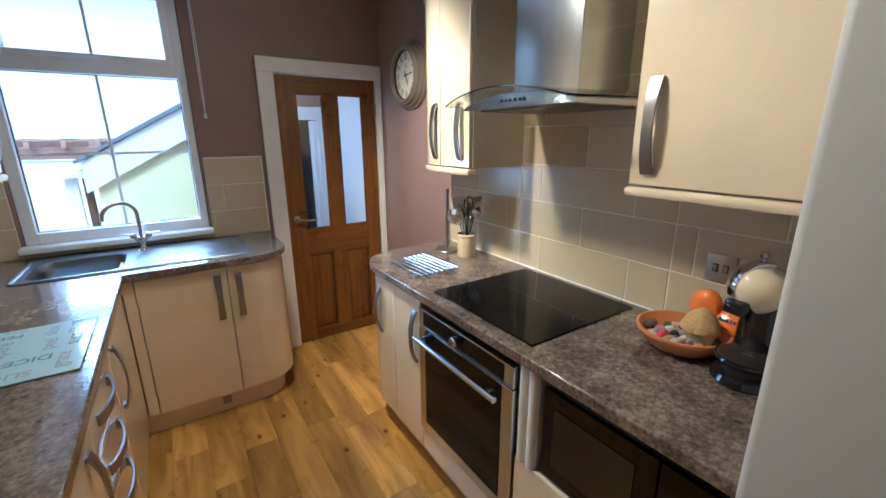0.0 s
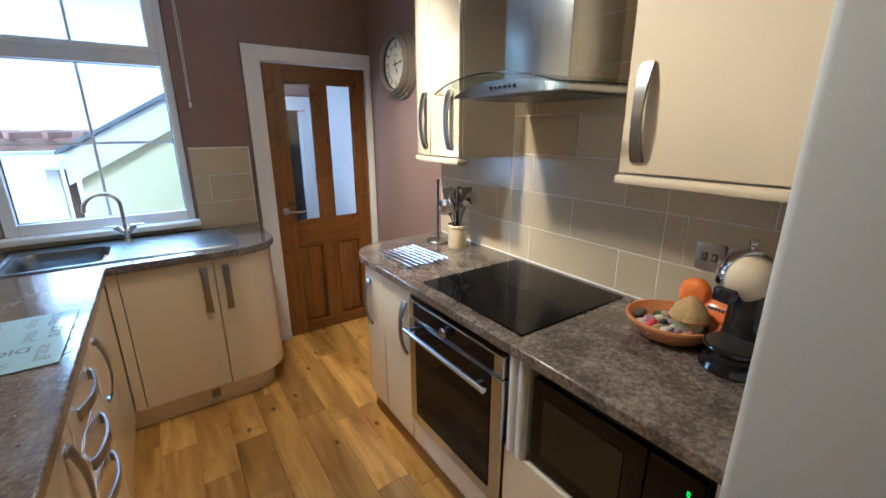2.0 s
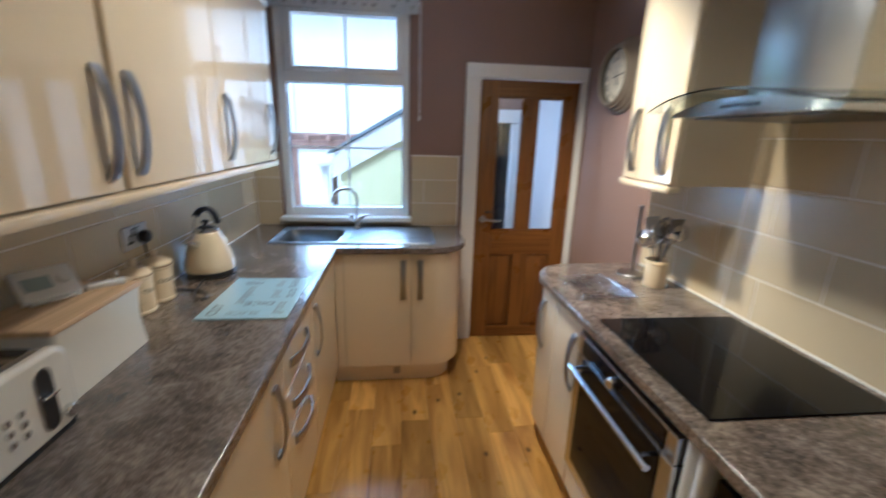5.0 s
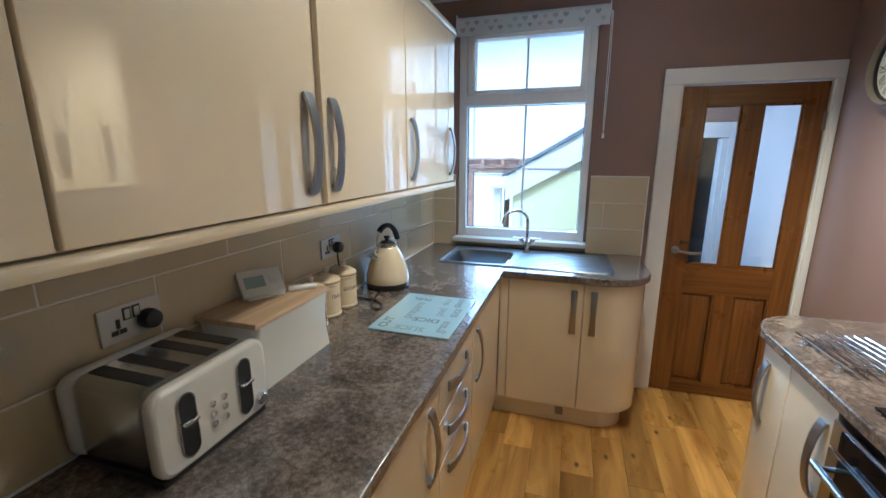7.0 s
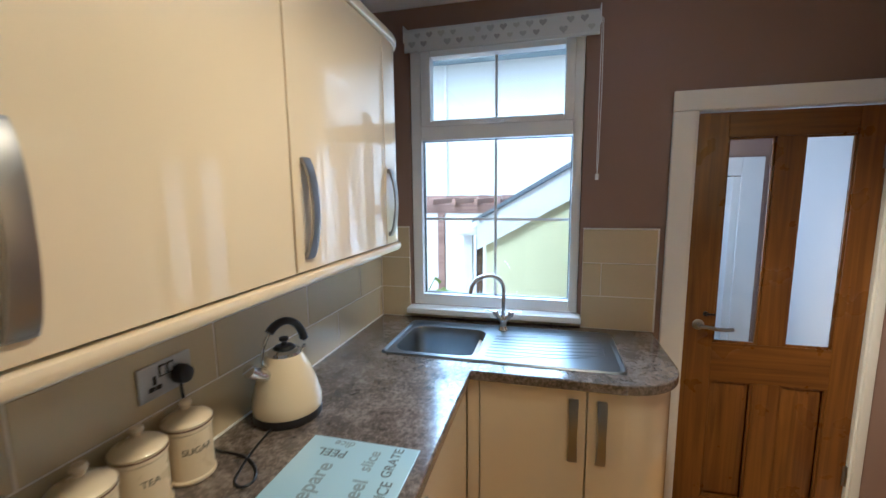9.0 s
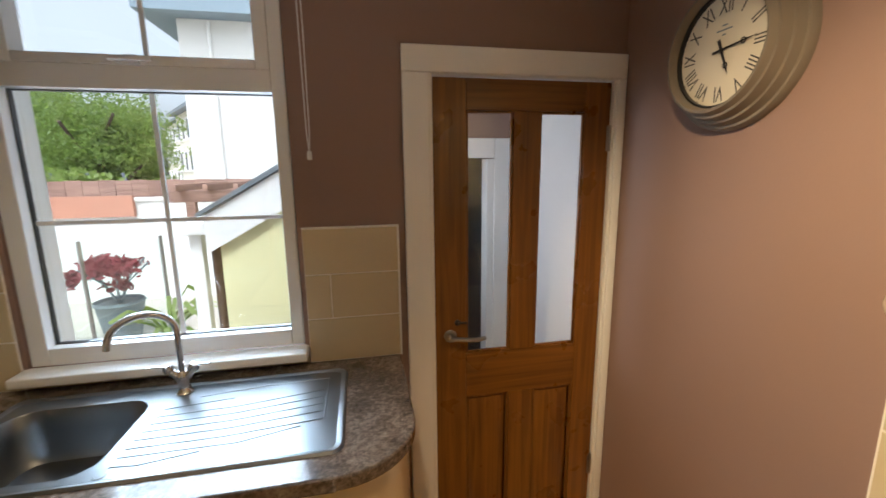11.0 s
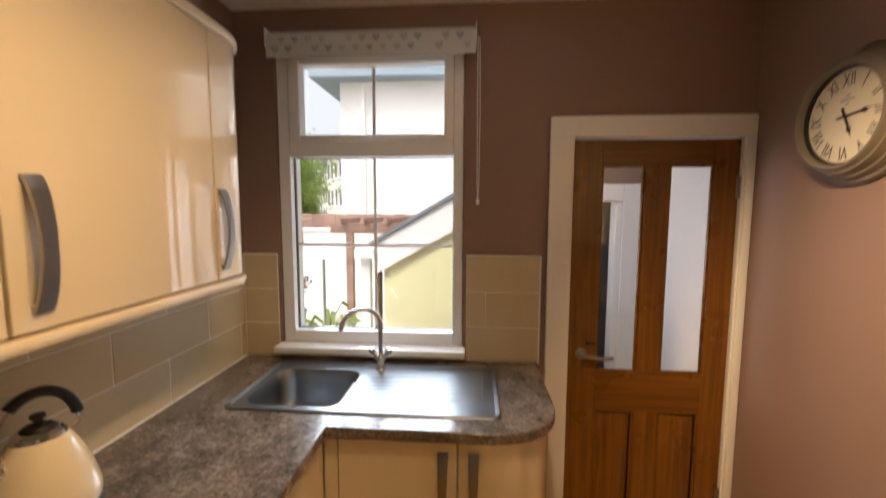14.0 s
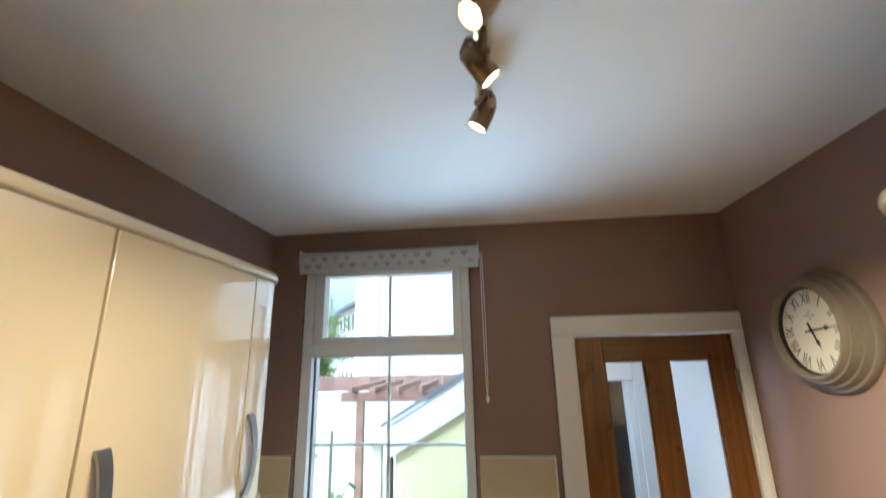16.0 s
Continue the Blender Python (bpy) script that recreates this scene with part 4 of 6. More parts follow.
# ---- things on the worktops ----
def kettle():
    x, y, z = -0.585, 2.03, WT + 0.0005
    k = thing("kettle", (x, y, z), "cream traditional kettle with black base and handle", "kettle")
    b = B()
    lathe(b, [(0, 0), (0.098, 0), (0.104, 0.004), (0.105, 0.016), (0.102, 0.028), (0, 0.028)], (x, y, z))
    part("base", b, BLACK, k)
    b = B()
    lathe(b, [(0, 0.028), (0.104, 0.028), (0.107, 0.040), (0.105, 0.062), (0.092, 0.112), (0.074, 0.160), (0.058, 0.192), (0.050, 0.203), (0.0, 0.203)], (x, y, z), None, 48)
    part("body", b, IVORY, k)
    b = B()
    lathe(b, [(0, 0.203), (0.051, 0.203), (0.049, 0.212), (0.040, 0.220), (0, 0.222)], (x, y, z))
    lid = part("lid", b, CHROME, k)
    b = B()
    lathe(b, [(0, 0.220), (0.034, 0.221), (0.026, 0.228), (0.009, 0.230), (0.008, 0.240), (0.015, 0.246), (0.014, 0.254), (0, 0.257)], (x, y, z), None, 28)
    part("lid_knob", b, BLACK, lid)
    d = Vector((-0.30, -0.95, 0)).normalized()
    b = B()
    c = Vector((x, y, z))
    pts = [c + d * 0.058 + Vector((0, 0, 0.150)), c + d * 0.090 + Vector((0, 0, 0.165)), c + d * 0.124 + Vector((0, 0, 0.190))]
    tube(b, pts, 0.022, 16, flat=(0.024, 0.020))
    part("spout", b, CHROME, k)
    arcpts = [c + d * (0.078 * math.cos(radians(a))) + Vector((0, 0, 0.205 + 0.098 * math.sin(radians(a)))) for a in range(-8, 181, 9)]
    b = B()
    tube(b, arcpts, 0.005, 10)
    tube(b, [c + d * 0.077 + Vector((0, 0, 0.19)), c + d * 0.050 + Vector((0, 0, 0.175))], 0.006)
    tube(b, [c - d * 0.077 + Vector((0, 0, 0.205)), c - d * 0.052 + Vector((0, 0, 0.190))], 0.006)
    part("handle_frame", b, CHROME, k)
    b = B()
    tube(b, [c + d * (0.078 * math.cos(radians(a))) + Vector((0, 0, 0.206 + 0.099 * math.sin(radians(a)))) for a in range(50, 176, 9)], 0.013, 14, flat=(0.016, 0.012))
    part("grip", b, BLACK, k)
    b = B()
    pts = [(-0.69, 1.752, 1.175), (-0.69, 1.755, 1.12), (-0.68, 1.775, 1.02), (-0.655, 1.80, 0.955), (-0.60, 1.81, WT + 0.004), (-0.55, 1.80, WT + 0.004), (-0.50, 1.77, WT + 0.004), (-0.475, 1.73, WT + 0.004), (-0.49, 1.705, WT + 0.004), (-0.52, 1.72, WT + 0.004), (-0.545, 1.78, WT + 0.004), (-0.565, 1.86, WT + 0.004), (-0.575, 1.93, WT + 0.006)]
    fine = []
    for i in range(len(pts) - 1):
        p0, p1, p2, p3 = (Vector(pts[max(0, min(len(pts) - 1, i + q))]) for q in (-1, 0, 1, 2))
        for s in range(6):
            t = s / 6
            fine.append(0.5 * ((2 * p1) + (p2 - p0) * t + (2 * p0 - 5 * p1 + 4 * p2 - p3) * t * t + (3 * p1 - p0 - 3 * p2 + p3) * t ** 3))
    tube(b, fine + [Vector(pts[-1])], 0.0035, 8)
    part("power_cord", b, BLACK, k)


kettle()


def canister(x, y, word):
    z = WT + 0.0005
    c = thing("storage_canister", (x, y, z), f"cream stoneware canister lettered {word} with a knobbed lid", "canister", "storage canisters")
    b = B()
    lathe(b, [(0, 0), (0.053, 0), (0.056, 0.004), (0.056, 0.010), (0.053, 0.014), (0.053, 0.128), (0.056, 0.132), (0.056, 0.138), (0.052, 0.142), (0, 0.142)], (x, y, z), None, 44)
    body = part("jar", b, STONEWARE, c)
    b = B()
    lathe(b, [(0, 0.142), (0.055, 0.143), (0.056, 0.149), (0.050, 0.156), (0.034, 0.166), (0.016, 0.172), (0.010, 0.176), (0.012, 0.182), (0.015, 0.189), (0.012, 0.197), (0.004, 0.200), (0, 0.200)], (x, y, z), None, 44)
    part("lid", b, STONEWARE, c)
    b = B()
    lathe(b, [(0.0563, 0.1395), (0.0568, 0.141), (0.0563, 0.1425)], (x, y, z), None, 44)
    part("rim_line", b, material("brown_glaze_line", (0.16, 0.09, 0.05), 0.3), c)
    way = math.degrees(math.atan2(0.75 - y, 0.45 - x)) + 18
    m = Matrix.Translation((x, y, z + 0.085)) @ Matrix.Rotation(radians(way), 4, "Z") @ Matrix.Translation((0.0534, 0, 0)) @ Matrix.Rotation(radians(90), 4, "Z") @ Matrix.Rotation(radians(90), 4, "X")
    lettering("lettering", word, 0.022, m, INK, body, 0.0003, 0.0534)


canister(-0.640, 1.475, "COFFEE")
canister(-0.655, 1.600, "TEA")
canister(-0.650, 1.722, "SUGAR")


def chopping_board():
    b = B()
    box(b, -0.430, -0.112, 1.508, 1.936, WT + 0.001, WT + 0.007, 0.002)
    m = material("pale_aqua_glass", (0.44, 0.61, 0.69), 0.08, vary=0.02, coat=0.6)
    t = thing("chopping_board", (-0.27, 1.72, WT), "pale aqua glass worktop saver printed with cooking words", "chopping board")
    board = part("glass_plate", b, m, t)
    words = (("CUT", -0.385, 1.585, 90, 0.050, PRINT), ("prepare", -0.330, 1.735, 90, 0.059, PALEINK), ("DICE", -0.245, 1.645, 180, 0.050, PRINT),
             ("SLICE", -0.280, 1.555, 180, 0.049, PALEINK), ("grate", -0.165, 1.600, 90, 0.055, PALEINK), ("SLICE", -0.150, 1.752, 90, 0.039, PRINT),
             ("GRATE", -0.165, 1.868, 90, 0.037, PRINT), ("peel", -0.215, 1.745, 90, 0.055, PALEINK), ("slice", -0.225, 1.862, 90, 0.047, PALEINK),
             ("PEEL", -0.340, 1.872, 180, 0.042, PRINT), ("dice", -0.325, 1.914, 180, 0.037, PALEINK))
    for word, x, y, turn, size, mat in words:
        lettering("printed_word", word, size, Matrix.Translation((x, y, WT + 0.0072)) @ Matrix.Rotation(radians(turn), 4, "Z"), mat, board, 0.0001, None, 1.0, 0.018)


chopping_board()


def toaster():
    x0, x1, y0, y1, z0, z1 = -0.695, -0.435, 0.695, 0.992, WT + 0.004, WT + 0.200
    t = thing("toaster", ((x0 + x1) / 2, (y0 + y1) / 2, WT), "cream four-slot toaster with steel top and chrome buttons", "toaster")
    b = B()
    box(b, x0 + 0.018, x1 - 0.018, y0 + 0.010, y1 - 0.010, z0 + 0.006, z1 - 0.002, 0.030, 5)
    part("steel_shell", b, STEEL, t)
    for xa, xb in ((x0, x0 + 0.03), (x1 - 0.03, x1)):
        b = B()
        slab(b, [rrect(y0, y1, z0 + 0.008, z1, 0.036, 8)], 0, xb - xa)
        b.transform(Matrix(((0, 0, 1, xa), (1, 0, 0, 0), (0, 1, 0, 0), (0, 0, 0, 1))))
        part("end_panel", b, WHITE_ENAMEL, t, bevel=0.011)
    b = B()
    box(b, x0 + 0.01, x1 - 0.006, y0 + 0.01, y1 - 0.01, WT + 0.0005, z0 + 0.012, 0.003)
    part("foot_base", b, BLACK, t)
    for y in (0.735, 0.793, 0.868, 0.926):
        b = B()
        box(b, x0 + 0.045, x1 - 0.045, y, y + 0.030, z1 - 0.0018, z1 - 0.0003)
        part("bread_slot", b, BLACK, t)
    for y in (0.765, 0.915):
        b = B()
        slab(b, [arc(0, 0.05, 0.018, 0, 180, 10) + arc(0, -0.05, 0.018, 180, 360, 10)], 0, 0.0015)
        b.transform(Matrix.Translation((x1 + 0.0002, y, z0 + 0.10)) @ Matrix.Rotation(radians(90), 4, "Z") @ Matrix.Rotation(radians(90), 4, "X"))
        s = part("lever_slot", b, BLACK, t)
        b = B()
        slab(b, [arc(0, 0.05, 0.021, 0, 180, 10) + arc(0, -0.05, 0.021, 180, 360, 10), arc(0, 0.05, 0.0182, 0, 180, 10) + arc(0, -0.05, 0.0182, 180, 360, 10)], 0, 0.003)
        b.transform(Matrix.Translation((x1 + 0.0002, y, z0 + 0.10)) @ Matrix.Rotation(radians(90), 4, "Z") @ Matrix.Rotation(radians(90), 4, "X"))
        part("slot_rim", b, CHROME, s)
        b = B()
        box(b, x1 + 0.002, x1 + 0.016, y - 0.017, y + 0.017, z0 + 0.108, z0 + 0.114, 0.002)
        part("lever", b, CHROME, s)
    for y in (0.825, 0.855):
        for k in range(3):
            b = B()
            lathe(b, [(0, 0), (0.008, 0), (0.0075, 0.004), (0, 0.005)], (x1, y, z0 + 0.062 + 0.024 * k), Matrix.Rotation(radians(90), 4, "Y"), 16)
            part("button", b, CHROME, t)
    b = B()
    lathe(b, [(0, 0), (0.015, 0), (0.0145, 0.010), (0.011, 0.013), (0, 0.0135)], (x1, 0.957, z0 + 0.045), Matrix.Rotation(radians(90), 4, "Y"), 24)
    part("browning_knob", b, CHROME, t)


toaster()


def bread_bin():
    x0, x1, y0, y1, z0, z1 = -0.695, -0.505, 1.040, 1.372, WT + 0.0005, WT + 0.185
    t = thing("bread_bin", (-0.6, 1.2, WT), "cream metal bread bin with a pale wooden lid", "bread bin")
    b = B()
    rings = []
    for k in range(9):
        u = k / 8
        e = 0.010 * (1 - math.sin(u * math.pi)) * 0.6
        rings.append([(x, y, z0 + (z1 - z0) * u) for x, y in rrect(x0 - e * 0.2, x1 + e, y0 - e, y1 + e, 0.018, 5)])
    loft(b, rings)
    body = part("bin", b, WHITE_ENAMEL, t)
    b = B()
    box(b, x0 - 0.004, x1 + 0.010, y0 - 0.010, y1 + 0.008, z1 + 0.0005, z1 + 0.017, 0.004)
    part("lid", b, LIDWOOD, t)
    b = B()
    for k in range(14):
        box(b, x1 - 0.022, x1 - 0.010, y1 + 0.0075, y1 + 0.0085, z0 + 0.022 + 0.010 * k, z0 + 0.0285 + 0.010 * k)
    part("worn_lettering", b, INK, body)

    d = thing("heating_thermostat", (-0.62, 1.21, z1), "white wireless room thermostat standing on the bread bin", "thermostat")
    m = Matrix.Translation((-0.622, 1.222, z1 + 0.019)) @ Matrix.Rotation(radians(58), 4, "Z") @ Matrix.Rotation(radians(-44), 4, "X")
    b = B()
    box(b, -0.065, 0.065, -0.012, 0.012, 0.003, 0.098, 0.006, 3)
    b.transform(m)
    part("case", b, UPVC, d)
    b = B()
    box(b, -0.052, 0.008, -0.0132, -0.0122, 0.030, 0.070, 0.0003, 1)
    b.transform(m)
    part("display", b, material("grey_lcd", (0.36, 0.46, 0.52), 0.15), d)
    b = B()
    lathe(b, [(0, 0), (0.015, 0), (0.014, 0.006), (0, 0.007)], (0.036, -0.0122, 0.052), Matrix.Rotation(radians(90), 4, "X"), 24)
    b.transform(m)
    part("dial", b, UPVC, d)
    b = B()
    box(b, -0.055, 0.055, -0.016, 0.045, -0.0015, 0.006, 0.002)
    b.transform(Matrix.Translation((-0.622, 1.222, z1 + 0.0195)) @ Matrix.Rotation(radians(58), 4, "Z"))
    part("stand", b, UPVC, d)
    b = B()
    box(b, -0.045, 0.045, -0.014, 0.014, 0, 0.016, 0.005, 3)
    b.transform(Matrix.Translation((-0.560, 1.322, z1 + 0.0175)) @ Matrix.Rotation(radians(40), 4, "Z"))
    tagged(part("small_remote", b, UPVC), "small white remote lying on the bread bin lid", "remote")


bread_bin()


SOCKET_PLATE = material("socket_brushed_steel", (0.52, 0.51, 0.49), 0.36, 0.8, vary=0.06, scale=30)


def double_socket(wall_x, y0, z0, sign, plug):
    """Twin power socket on a side wall; sign: the way it faces along x."""
    x = wall_x
    s = thing("power_socket", (x, y0 + 0.073, z0), "brushed steel double power socket" + (" with a black plug" if plug else ""), "socket", "power sockets")
    X = lambda a, b: (min(x + sign * a, x + sign * b), max(x + sign * a, x + sign * b))
    b = B()
    box(b, *X(0.0, 0.008), y0, y0 + 0.146, z0, z0 + 0.086, 0.003)
    part("faceplate", b, SOCKET_PLATE, s)
    for yc in (y0 + 0.040, y0 + 0.106):
        b = B()
        box(b, *X(0.0083, 0.0089), yc - 0.0045, yc + 0.0045, z0 + 0.034, z0 + 0.056)
        box(b, *X(0.0083, 0.0089), yc - 0.017, yc - 0.001, z0 + 0.020, z0 + 0.031)
        box(b, *X(0.0083, 0.0089), yc + 0.001, yc + 0.017, z0 + 0.020, z0 + 0.031)
        part("socket_insert", b, BLACK, s)
    for yc in (y0 + 0.062, y0 + 0.084):
        b = B()
        box(b, *X(0.0078, 0.0092), yc - 0.0095, yc + 0.0095, z0 + 0.048, z0 + 0.078, 0.0005)
        surround = part("switch_surround", b, BLACK, s)
        b = B()
        box(b, *X(0.0091, 0.0125), yc - 0.006, yc + 0.006, z0 + 0.052, z0 + 0.074, 0.0015)
        part("rocker_switch", b, SOCKET_PLATE, surround)
    if plug:
        b = B()
        lathe(b, [(0, 0.009), (0.024, 0.009), (0.025, 0.024), (0.021, 0.036), (0.012, 0.040), (0, 0.041)], (x, y0 + 0.106, z0 + 0.036), Matrix.Rotation(radians(90 * sign), 4, "Y"), 24)
        part("plug", b, BLACK, s)


double_socket(XL + 0.0102, 1.652, 1.150, 1, True)
double_socket(XL + 0.0102, 0.800, 1.150, 1, True)


PLATE = material("pale_brushed_steel", (0.50, 0.45, 0.38), 0.38, 0.85, vary=0.06, scale=30)


def switch_plate(y0, z0, n):
    x = XR - 0.0102
    s = thing("light_switch", (x, y0, z0), "brushed steel switch plate on the tiles", "switch", "switch plates")
    b = B()
    box(b, x - 0.007, x, y0, y0 + 0.088, z0, z0 + 0.088, 0.003)
    part("faceplate", b, PLATE, s)
    for k in range(n):
        b = B()
        yc = y0 + 0.044 + (k - (n - 1) / 2) * 0.03
        box(b, x - 0.0082, x - 0.0068, yc - 0.0085, yc + 0.0085, z0 + 0.031, z0 + 0.057, 0.0005)
        surround = part("switch_surround", b, BLACK, s)
        b = B()
        box(b, x - 0.0115, x - 0.0081, yc - 0.0062, yc + 0.0062, z0 + 0.034, z0 + 0.054, 0.0015)
        part("rocker_switch", b, SATIN, surround)


switch_plate(0.580, 1.118, 2)
switch_plate(0.486, 1.118, 1)


def utensil_corner():
    t = thing("utensil_pot", (1.49, 1.82, WT), "cream stoneware utensil pot full of steel and black utensils", "utensil pot")
    x, y, z = 1.490, 1.815, WT + 0.0005
    b = B()
    lathe(b, [(0, 0), (0.048, 0), (0.050, 0.004), (0.050, 0.108), (0.054, 0.113), (0.054, 0.124), (0.051, 0.127), (0.047, 0.124), (0.046, 0.012), (0, 0.010)], (x, y, z), None, 40)
    part("pot", b, STONEWARE, t)
    rnd = random.Random(3)
    for k in range(8):
        a = 2 * math.pi * k / 8 + 0.3
        lean = Vector((math.cos(a), math.sin(a), 0)) * 0.030
        p0 = Vector((x, y, z + 0.02)) - lean * 0.5
        p1 = Vector((x, y, z + 0.20 + 0.06 * rnd.random())) + lean * 1.5
        b = B()
        tube(b, [p0, (p0 + p1) / 2, p1], 0.004, 8)
        d = (p1 - p0).normalized()
        m = Matrix.Translation(p1 + d * 0.028) @ d.to_track_quat("Z", "X").to_matrix().to_4x4() @ Matrix.Rotation(rnd.random() * 3, 4, "Z") @ Matrix.Diagonal((1.35, 1.35, 1.25, 1))
        if k % 4 == 0:
            c = bmesh.new()
            lathe(c, [(0.001, -0.030), (0.014, -0.022), (0.022, -0.005), (0.022, 0.012), (0.014, 0.028), (0.001, 0.034)], (0, 0, 0), None, 14)
            join(b, c, m @ Matrix.Diagonal((1.4, 0.5, 1.4, 1)))
        elif k % 4 == 1:
            for q in range(5):
                join(b, tube(bmesh.new(), [(0, 0, -0.03), (0.020 * math.cos(q * 1.256), 0.020 * math.sin(q * 1.256), 0.0), (0.016 * math.cos(q * 1.256), 0.016 * math.sin(q * 1.256), 0.03), (0, 0, 0.042)], 0.0016, 6), m)
        elif k % 4 == 2:
            c = bmesh.new()
            box(c, -0.026, 0.026, -0.002, 0.002, -0.03, 0.045, 0.0015, 1)
            join(b, c, m)
        else:
            c = bmesh.new()
            lathe(c, [(0.006, -0.03), (0.024, -0.018), (0.029, 0.0), (0.027, 0.0), (0.02, -0.014), (0.004, -0.024)], (0, 0, 0), None, 16)
            join(b, c, m @ Matrix.Rotation(radians(60), 4, "X") @ Matrix.Diagonal((1.4, 1.4, 1.4, 1)))
        part("utensil", b, (CHROME, BLACK, SATIN, CHROME)[k % 4], t)

    t = thing("kitchen_roll_holder", (1.485, 1.985, WT), "satin steel kitchen roll holder, empty", "holder")
    b = B()
    lathe(b, [(0, 0), (0.068, 0), (0.070, 0.004), (0.066, 0.010), (0.012, 0.014), (0, 0.014)], (1.470, 1.975, WT + 0.0005))
    part("base", b, SATIN, t)
    b = B()
    tube(b, [(1.470, 1.975, WT + 0.012), (1.470, 1.975, WT + 0.345)], 0.0085, 16)
    lathe(b, [(0, 0), (0.011, 0.002), (0.011, 0.010), (0, 0.013)], (1.470, 1.975, WT + 0.343), None, 16)
    part("pole", b, SATIN, t)

    t = thing("trivet", (1.19, 1.77, WT), "chrome wire trivet lying on the worktop", "trivet")
    m = Matrix.Translation((1.185, 1.775, WT)) @ Matrix.Rotation(radians(4), 4, "Z")
    for k in range(8):
        b = B()
        xx = -0.105 + 0.030 * k
        tube(b, [(xx, -0.150, 0.017), (xx, 0.150, 0.017)], 0.0045, 10)
        b.transform(m)
        part("rod", b, CHROME, t)
    for yy in (-0.09, 0.09):
        b = B()
        tube(b, [(-0.115, yy, 0.0085), (0.115, yy, 0.0085)], 0.0042, 10)
        for xx in (-0.10, 0.10):
            lathe(b, [(0, 0), (0.007, 0), (0.006, 0.008), (0, 0.009)], (xx, yy, 0.0005), None, 12)
        b.transform(m)
        part("cross_bar", b, CHROME, t)


utensil_corner()


def bowl_and_coffee():
    x, y, z = 1.445, 0.632, WT + 0.0005
    terra = material("terracotta_glaze", (0.62, 0.25, 0.075), 0.35, vary=0.12, scale=20, bump=0.1, bump_scale=60)
    t = thing("terracotta_bowl", (x, y, z), "shallow terracotta bowl of odds and ends on the worktop", "bowl")
    b = B()
    lathe(b, [(0, 0), (0.085, 0), (0.100, 0.010), (0.124, 0.040), (0.132, 0.053), (0.131, 0.060), (0.124, 0.060), (0.114, 0.044), (0.092, 0.018), (0, 0.014)], (x, y, z), None, 48)
    part("bowl", b, terra, t)
    rnd = random.Random(11)
    cols = [(0.72, 0.10, 0.10), (0.6, 0.55, 0.45), (0.10, 0.16, 0.08), (0.05, 0.05, 0.05), (0.50, 0.34, 0.45), (0.45, 0.35, 0.2), (0.7, 0.68, 0.62), (0.12, 0.10, 0.08)]
    mats = [material("trinket_paint", c, 0.15, vary=0.15, scale=40) for c in cols]
    for k in range(46):
        a, rr = rnd.random() * 6.28, 0.095 * math.sqrt(rnd.random())
        s = 0.010 + 0.011 * rnd.random()
        b = B()
        bmesh.ops.create_icosphere(b, subdivisions=2, radius=1)
        for v in b.verts:
            v.co *= 1 + 0.25 * noise.noise(v.co * 1.7 + Vector((k * 3, 0, 0)))
        b.transform(Matrix.Translation((x + rr * math.cos(a), y + rr * math.sin(a), z + 0.024 + s * 0.7)) @ Matrix.Rotation(rnd.random() * 3, 4, "X") @ Matrix.Diagonal((s * (0.9 + 1.1 * rnd.random()), s, s * 0.65, 1)))
        tagged(part("trinket", b, mats[k % 8]), "small painted trinket lying in the terracotta bowl", "trinket", "trinkets in the bowl")
    b = B()
    hx, hy = 1.452, 0.585
    lathe(b, [(0, 0.0), (0.042, 0.0), (0.043, 0.042), (0, 0.042)], (hx, hy, z + 0.030), None, 22)
    hut = thing("straw_hut_ornament", (hx, hy, z + 0.030), "small straw-roofed hut ornament in the terracotta bowl", "ornament")
    part("hut_wall", b, material("sage_plaster", (0.34, 0.40, 0.27), 0.7, vary=0.25, scale=50), hut)
    b = B()
    lathe(b, [(0, 0.043), (0.050, 0.036), (0.055, 0.044), (0.050, 0.060), (0.039, 0.080), (0.022, 0.098), (0.008, 0.108), (0, 0.110)], (hx, hy, z + 0.030), None, 40)
    for v in b.verts:
        v.co.xy += (v.co.xy - Vector((hx, hy))) * 0.09 * noise.noise(v.co * 160)
    part("straw_roof", b, material("straw_thatch", (0.50, 0.34, 0.13), 0.8, vary=0.45, scale=90, bump=0.8, bump_scale=180), hut)
    orange = material("orange_foil", (0.84, 0.22, 0.025), 0.2, vary=0.2, scale=25, coat=0.5)
    b = B()
    bmesh.ops.create_icosphere(b, subdivisions=3, radius=1)
    for v in b.verts:
        a = math.atan2(v.co.y, v.co.x)
        v.co.xy *= 1 + 0.08 * math.cos(8 * a)
    b.transform(Matrix.Translation((1.532, 0.612, z + 0.118)) @ Matrix.Rotation(radians(14), 4, "X") @ Matrix.Diagonal((0.030, 0.046, 0.056, 1)))
    tagged(part("pumpkin_decoration", b, orange), "shiny orange pumpkin decoration propped in the bowl", "ornament")
    b = B()
    bmesh.ops.create_icosphere(b, subdivisions=3, radius=1)
    b.transform(Matrix.Translation((1.522, 0.540, z + 0.092)) @ Matrix.Rotation(radians(-55), 4, "Y") @ Matrix.Diagonal((0.044, 0.050, 0.012, 1)))
    pl = tagged(part("orange_plaque", b, orange), "orange oval plaque with worn black writing", "ornament")
    b = B()
    for k in range(5):
        box(b, -0.0015, 0.0015, -0.024 + 0.010 * k, -0.017 + 0.010 * k, -0.005, 0.004)
